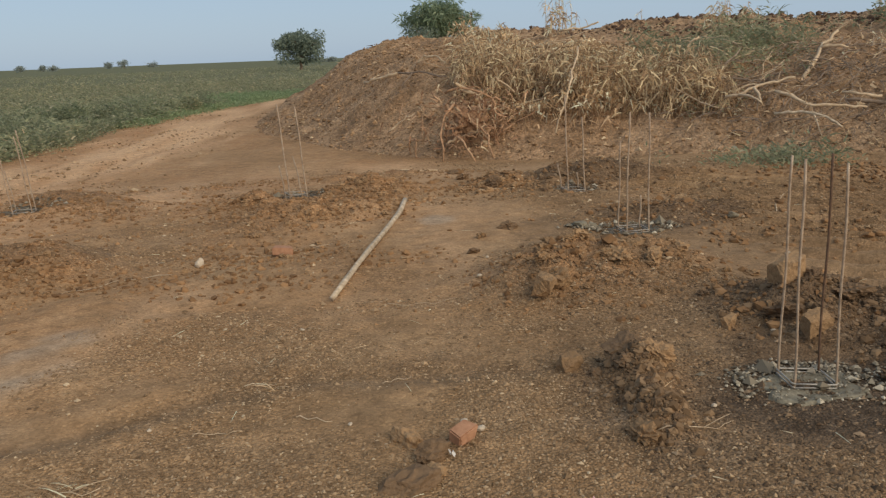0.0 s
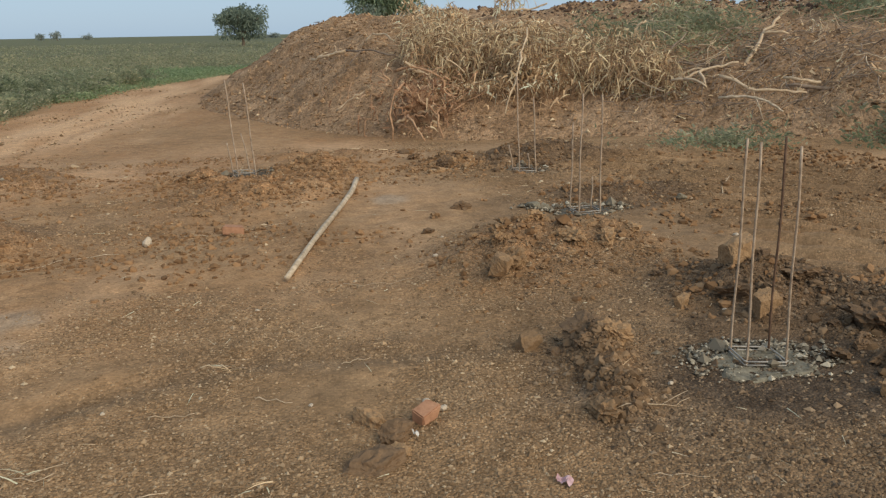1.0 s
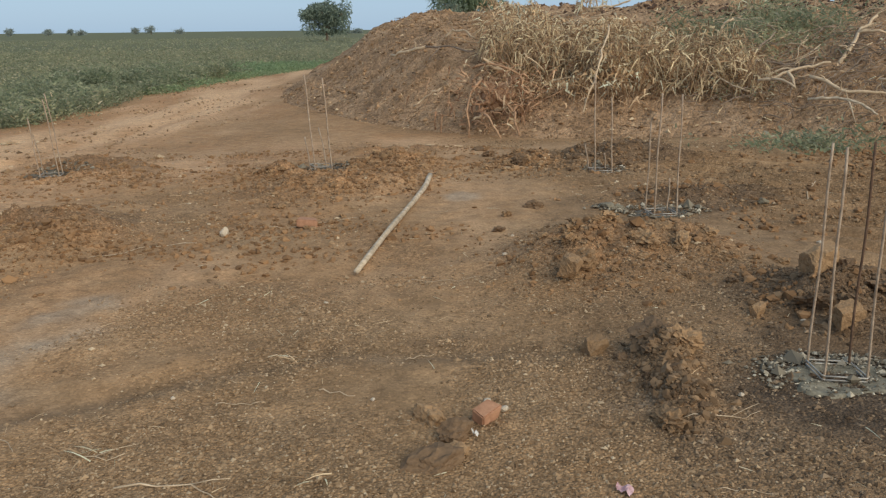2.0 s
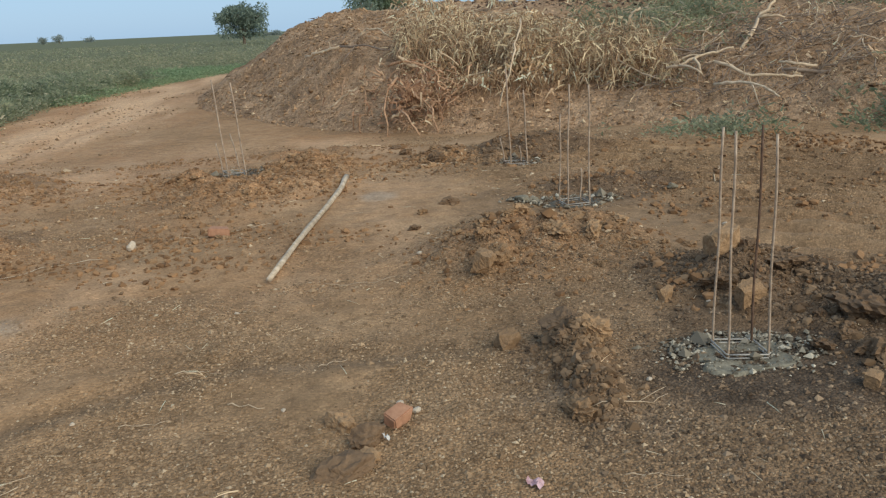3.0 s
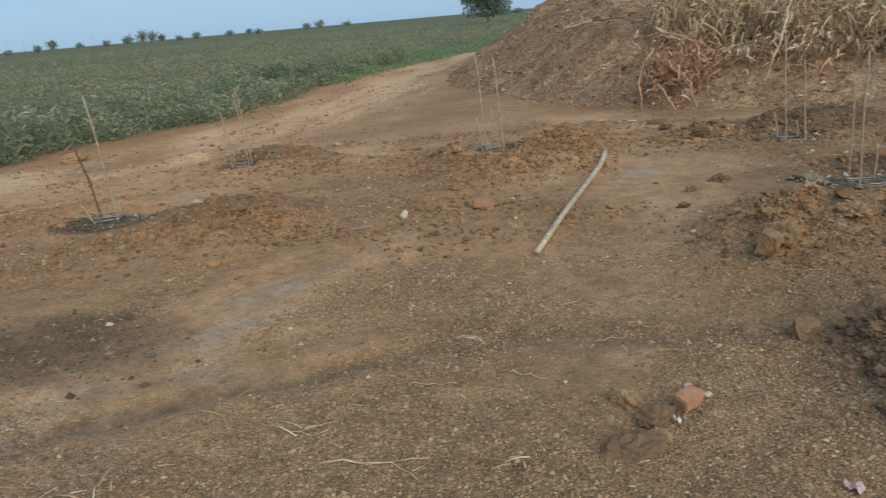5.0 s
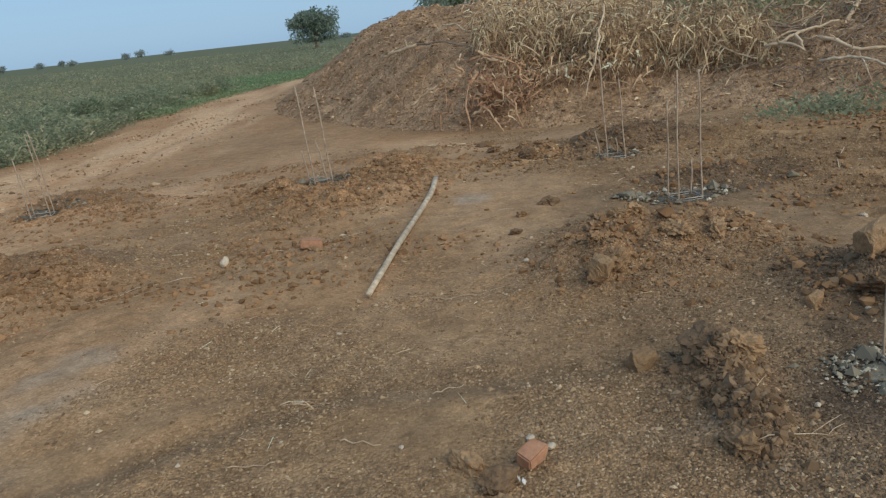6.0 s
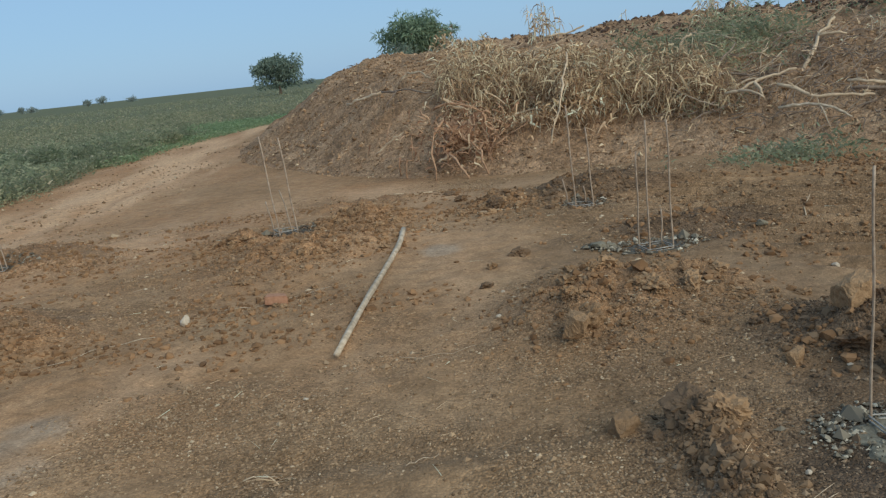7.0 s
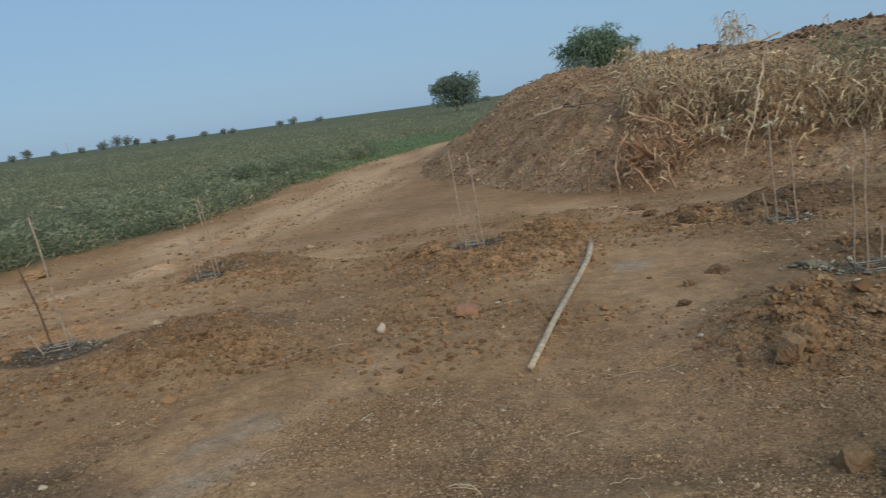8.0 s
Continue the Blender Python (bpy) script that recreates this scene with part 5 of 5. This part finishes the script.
def dry_plant(x, y, h, n, label, rng):
    """A few upright dry stems with hanging leaves."""
    z = float(heap_z(np.array(x), np.array(y)))
    base = new("dry_plant")
    base.matrix_world = pose(x, y, z - 0.05)
    tagged(base, label, "dry plant", "dry plants on the heap")
    for k in range(n):
        px, py = rng.normal(0, 0.16), rng.normal(0, 0.12)
        hh = h * rng.uniform(0.6, 1.1)
        top = (px + rng.normal(0, 0.14), py + rng.normal(0, 0.1), hh)
        pts = bent((px, py, 0), top, (rng.normal(0, 0.03), 0, 0), 6, 0.012, k)
        stem = part("stem", tube_mesh("stem", [tube(pts, [0.012, 0.011, 0.01, 0.008, 0.006, 0.004], 5)], M_WOOD), base)
        m = 9 if h > 0.45 else 3
        t = rng.uniform(0.3 if h > 0.45 else 0.85, 1, m)
        bp = np.array([tuple(pts[min(int(s * 5), 4)].lerp(pts[min(int(s * 5), 4) + 1], s * 5 - min(int(s * 5), 4))) for s in t])
        a = rng.uniform(0, 6.28, m)
        V, F = strips(bp, np.stack([np.cos(a), np.sin(a), rng.uniform(-0.2, 0.5, m)], 1), rng.uniform(0.3, 0.75, m) * min(0.4, 0.4 * h), rng.uniform(0.02, 0.05, m) * min(1.0, 1.6 * h), rng.uniform(0.6, 1.2, m), 3, rng)
        part("leaves", fast_mesh("leaves", V, F, M_STRAW), stem)


r3 = np.random.RandomState(33)
dry_plant(4.35, 19.6, 0.95, 14, "upright dry pale stalks on the skyline of the heap", r3)
dry_plant(7.4, 17.4, 0.75, 12, "bushy dry pale stalks on the skyline of the heap", r3)
dry_plant(7.9, 17.3, 0.55, 8, "bushy dry pale stalks on the skyline of the heap", r3)
dry_plant(10.3, 15.9, 0.5, 8, "dry pale stalks at the end of the ridge", r3)
dry_plant(8.5, 13.5, 0.4, 7, "dry pale leafy stalks in the brush", r3)
dry_plant(2.6, 20.0, 0.45, 3, "two thin bare stems on the skyline", r3)
for x, y, h in [(6.2, 19.8, 0.4), (9.3, 17.3, 0.3), (3.3, 21.0, 0.35), (10.8, 17.0, 0.32)]:
    dry_plant(x, y, h, 2, "thin dry stem on the ridge", r3)
thing("boulder", lump_mesh("boulder", M_CLOD_DARK, 66, 9, 2, 0.25), pose(11.45, 18.0, 2.05, 0, 0, 30) @ Matrix.Diagonal((0.28, 0.24, 0.25, 1)), "dark lump of earth on the ridge of the heap", "boulder")


# ---- trees ----
def tree(x, y, z, height, width, name, label, mat, leaf, n_leaf, seed, trunk=0.28, flat=0.75, group="", skirt=0.35, slim=0.55, clear=0.0):
    """A trunk with limbs, and a crown of many leaves in clumps with gaps."""
    rng = np.random.RandomState(seed)
    base = new(name)
    base.matrix_world = pose(x, y, z)
    tagged(base, label, "tree", group)
    th = height * trunk
    rad = 0.035 * height
    part("trunk", tube_mesh("trunk", [tube([(0, 0, -0.2), (0.03 * height, 0, th * 0.5), (0.0, 0.02 * height, th), (0.02 * height, 0, th * 1.5)], [rad * 1.3, rad, rad * 0.9, rad * 0.6], 9, 0.08, seed)], M_BARK), base)
    tips, limbs = [], []
    for k in range(15):
        a = 2 * math.pi * k / 15 + rng.uniform(-0.25, 0.25)
        s = rng.uniform(0.1, 1.0)
        top = height * (0.36 + 0.52 * math.sqrt(1 - (1.5 - flat) * 0.9 * s * s if (1.5 - flat) * 0.9 * s * s < 1 else 0.0)) * rng.uniform(0.88, 1.0)
        e = Vector((math.cos(a) * width * 0.42 * s, math.sin(a) * width * 0.42 * s, max(top, th)))
        pts = bent((0, 0, th), e, (0, 0, height * 0.06), 6, 0.03 * height, seed + k)
        limbs.append(tube(pts, [rad * 0.55 * (1 - 0.15 * i) for i in range(6)], 6))
        tips += [pts[3], pts[4], pts[5]]
    part("limbs", tube_mesh("limbs", limbs, M_BARK), base)
    C = np.array([tuple(t) for t in tips])
    extra = C[rng.randint(0, len(C), len(C))] + rng.normal(0, 0.08, (len(C), 3)) * width
    C = np.concatenate([C, extra])
    r = rng.uniform(0.07, 0.15, len(C)) * width
    i = rng.randint(0, len(C), n_leaf)
    d = rng.normal(size=(n_leaf, 3))
    d /= np.linalg.norm(d, axis=1, keepdims=True)
    p = C[i] + d * (r[i] * rng.uniform(0.3, 1.0, n_leaf) ** 0.5)[:, None] * np.array([1, 1, 0.7])
    low = rng.uniform(0, 1, n_leaf) < skirt
    p[low, 2] *= rng.uniform(0.25, 1.0, low.sum())
    p[:, 2] = np.maximum(p[:, 2], height * rng.uniform(0.02, 0.1, n_leaf) * (1 if skirt > 0.5 else 3))
    p[:, 2] = np.maximum(p[:, 2], height * clear * rng.uniform(0.85, 1.25, n_leaf))
    V, F = strips(p, d + rng.normal(0, 0.6, (n_leaf, 3)), leaf * rng.uniform(0.6, 1.3, n_leaf), leaf * slim * rng.uniform(0.6, 1.3, n_leaf), rng.uniform(0, 0.4, n_leaf), 2, rng)
    part("crown", fast_mesh("crown", V, F, mat), base)
    return base


tree(-12.4, 140, -0.3, 6.5, 9.8, "tree", "dark green spreading tree standing alone in the field", M_LEAF_FAR, 0.42, 8500, 1, 0.22, 0.85, skirt=0.2, clear=0.2)
tree(-72.5, 89.5, -0.3, 9.8, 11.0, "tree", "tall dense dark green tree in the field", M_LEAF_FAR, 0.40, 9500, 12, 0.06, 0.7, skirt=0.5)
tree(3.15, 40.0, 0.6, 3.5, 4.1, "tree", "green feathery flat-topped tree behind the heap", M_LEAF, 0.26, 9500, 3, 0.4, 0.55, skirt=0.0, slim=0.22, clear=0.34)
tree(2.15, 38.5, 1.1, 1.9, 2.5, "bush", "grey-green round bush behind the heap", M_LEAF_FAR, 0.12, 2200, 4, 0.15, 0.6)
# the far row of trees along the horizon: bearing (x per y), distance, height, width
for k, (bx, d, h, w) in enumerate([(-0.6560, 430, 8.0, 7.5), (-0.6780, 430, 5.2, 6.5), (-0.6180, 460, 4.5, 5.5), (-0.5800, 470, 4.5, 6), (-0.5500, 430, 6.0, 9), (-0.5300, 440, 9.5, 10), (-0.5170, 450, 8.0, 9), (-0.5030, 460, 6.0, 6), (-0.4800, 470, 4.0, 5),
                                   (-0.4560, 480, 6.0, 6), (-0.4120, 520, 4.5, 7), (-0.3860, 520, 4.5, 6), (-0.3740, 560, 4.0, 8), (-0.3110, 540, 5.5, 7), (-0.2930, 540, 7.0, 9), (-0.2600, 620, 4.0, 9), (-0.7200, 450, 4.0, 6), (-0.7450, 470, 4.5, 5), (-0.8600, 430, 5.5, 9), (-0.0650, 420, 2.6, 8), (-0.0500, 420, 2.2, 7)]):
    tree(bx * d, d, -0.3, h * 0.85, w, "tree", "small far tree on the horizon, haze put into its leaf colour", M_LEAF_HAZED, 0.9, 420, 40 + k, 0.2, 0.6, "far row of trees")


# ---- utility poles, far off beside the tall tree ----
def utility_pole(bx, d, h):
    base = new("utility_pole")
    base.matrix_world = pose(bx * d, d, -0.3)
    tagged(base, "thin grey far utility pole on the horizon", "utility pole", "far utility poles")
    part("post", tube_mesh("post", [tube([(0, 0, 0), (0, 0, h * 0.5), (0.05, 0, h)], [0.17, 0.14, 0.11], 8)], M_POLE), base)
    part("crossarm", tube_mesh("crossarm", [tube([(-0.9, 0, h * 0.93), (0.9, 0, h * 0.93)], 0.08, 6)], M_POLE), base)


for bx, d, h in [(-0.745, 330, 9.0), (-0.721, 400, 8.0), (-0.697, 470, 8.0), (-0.598, 520, 9.0), (-0.545, 560, 9.0)]:
    utility_pole(bx, d, h)
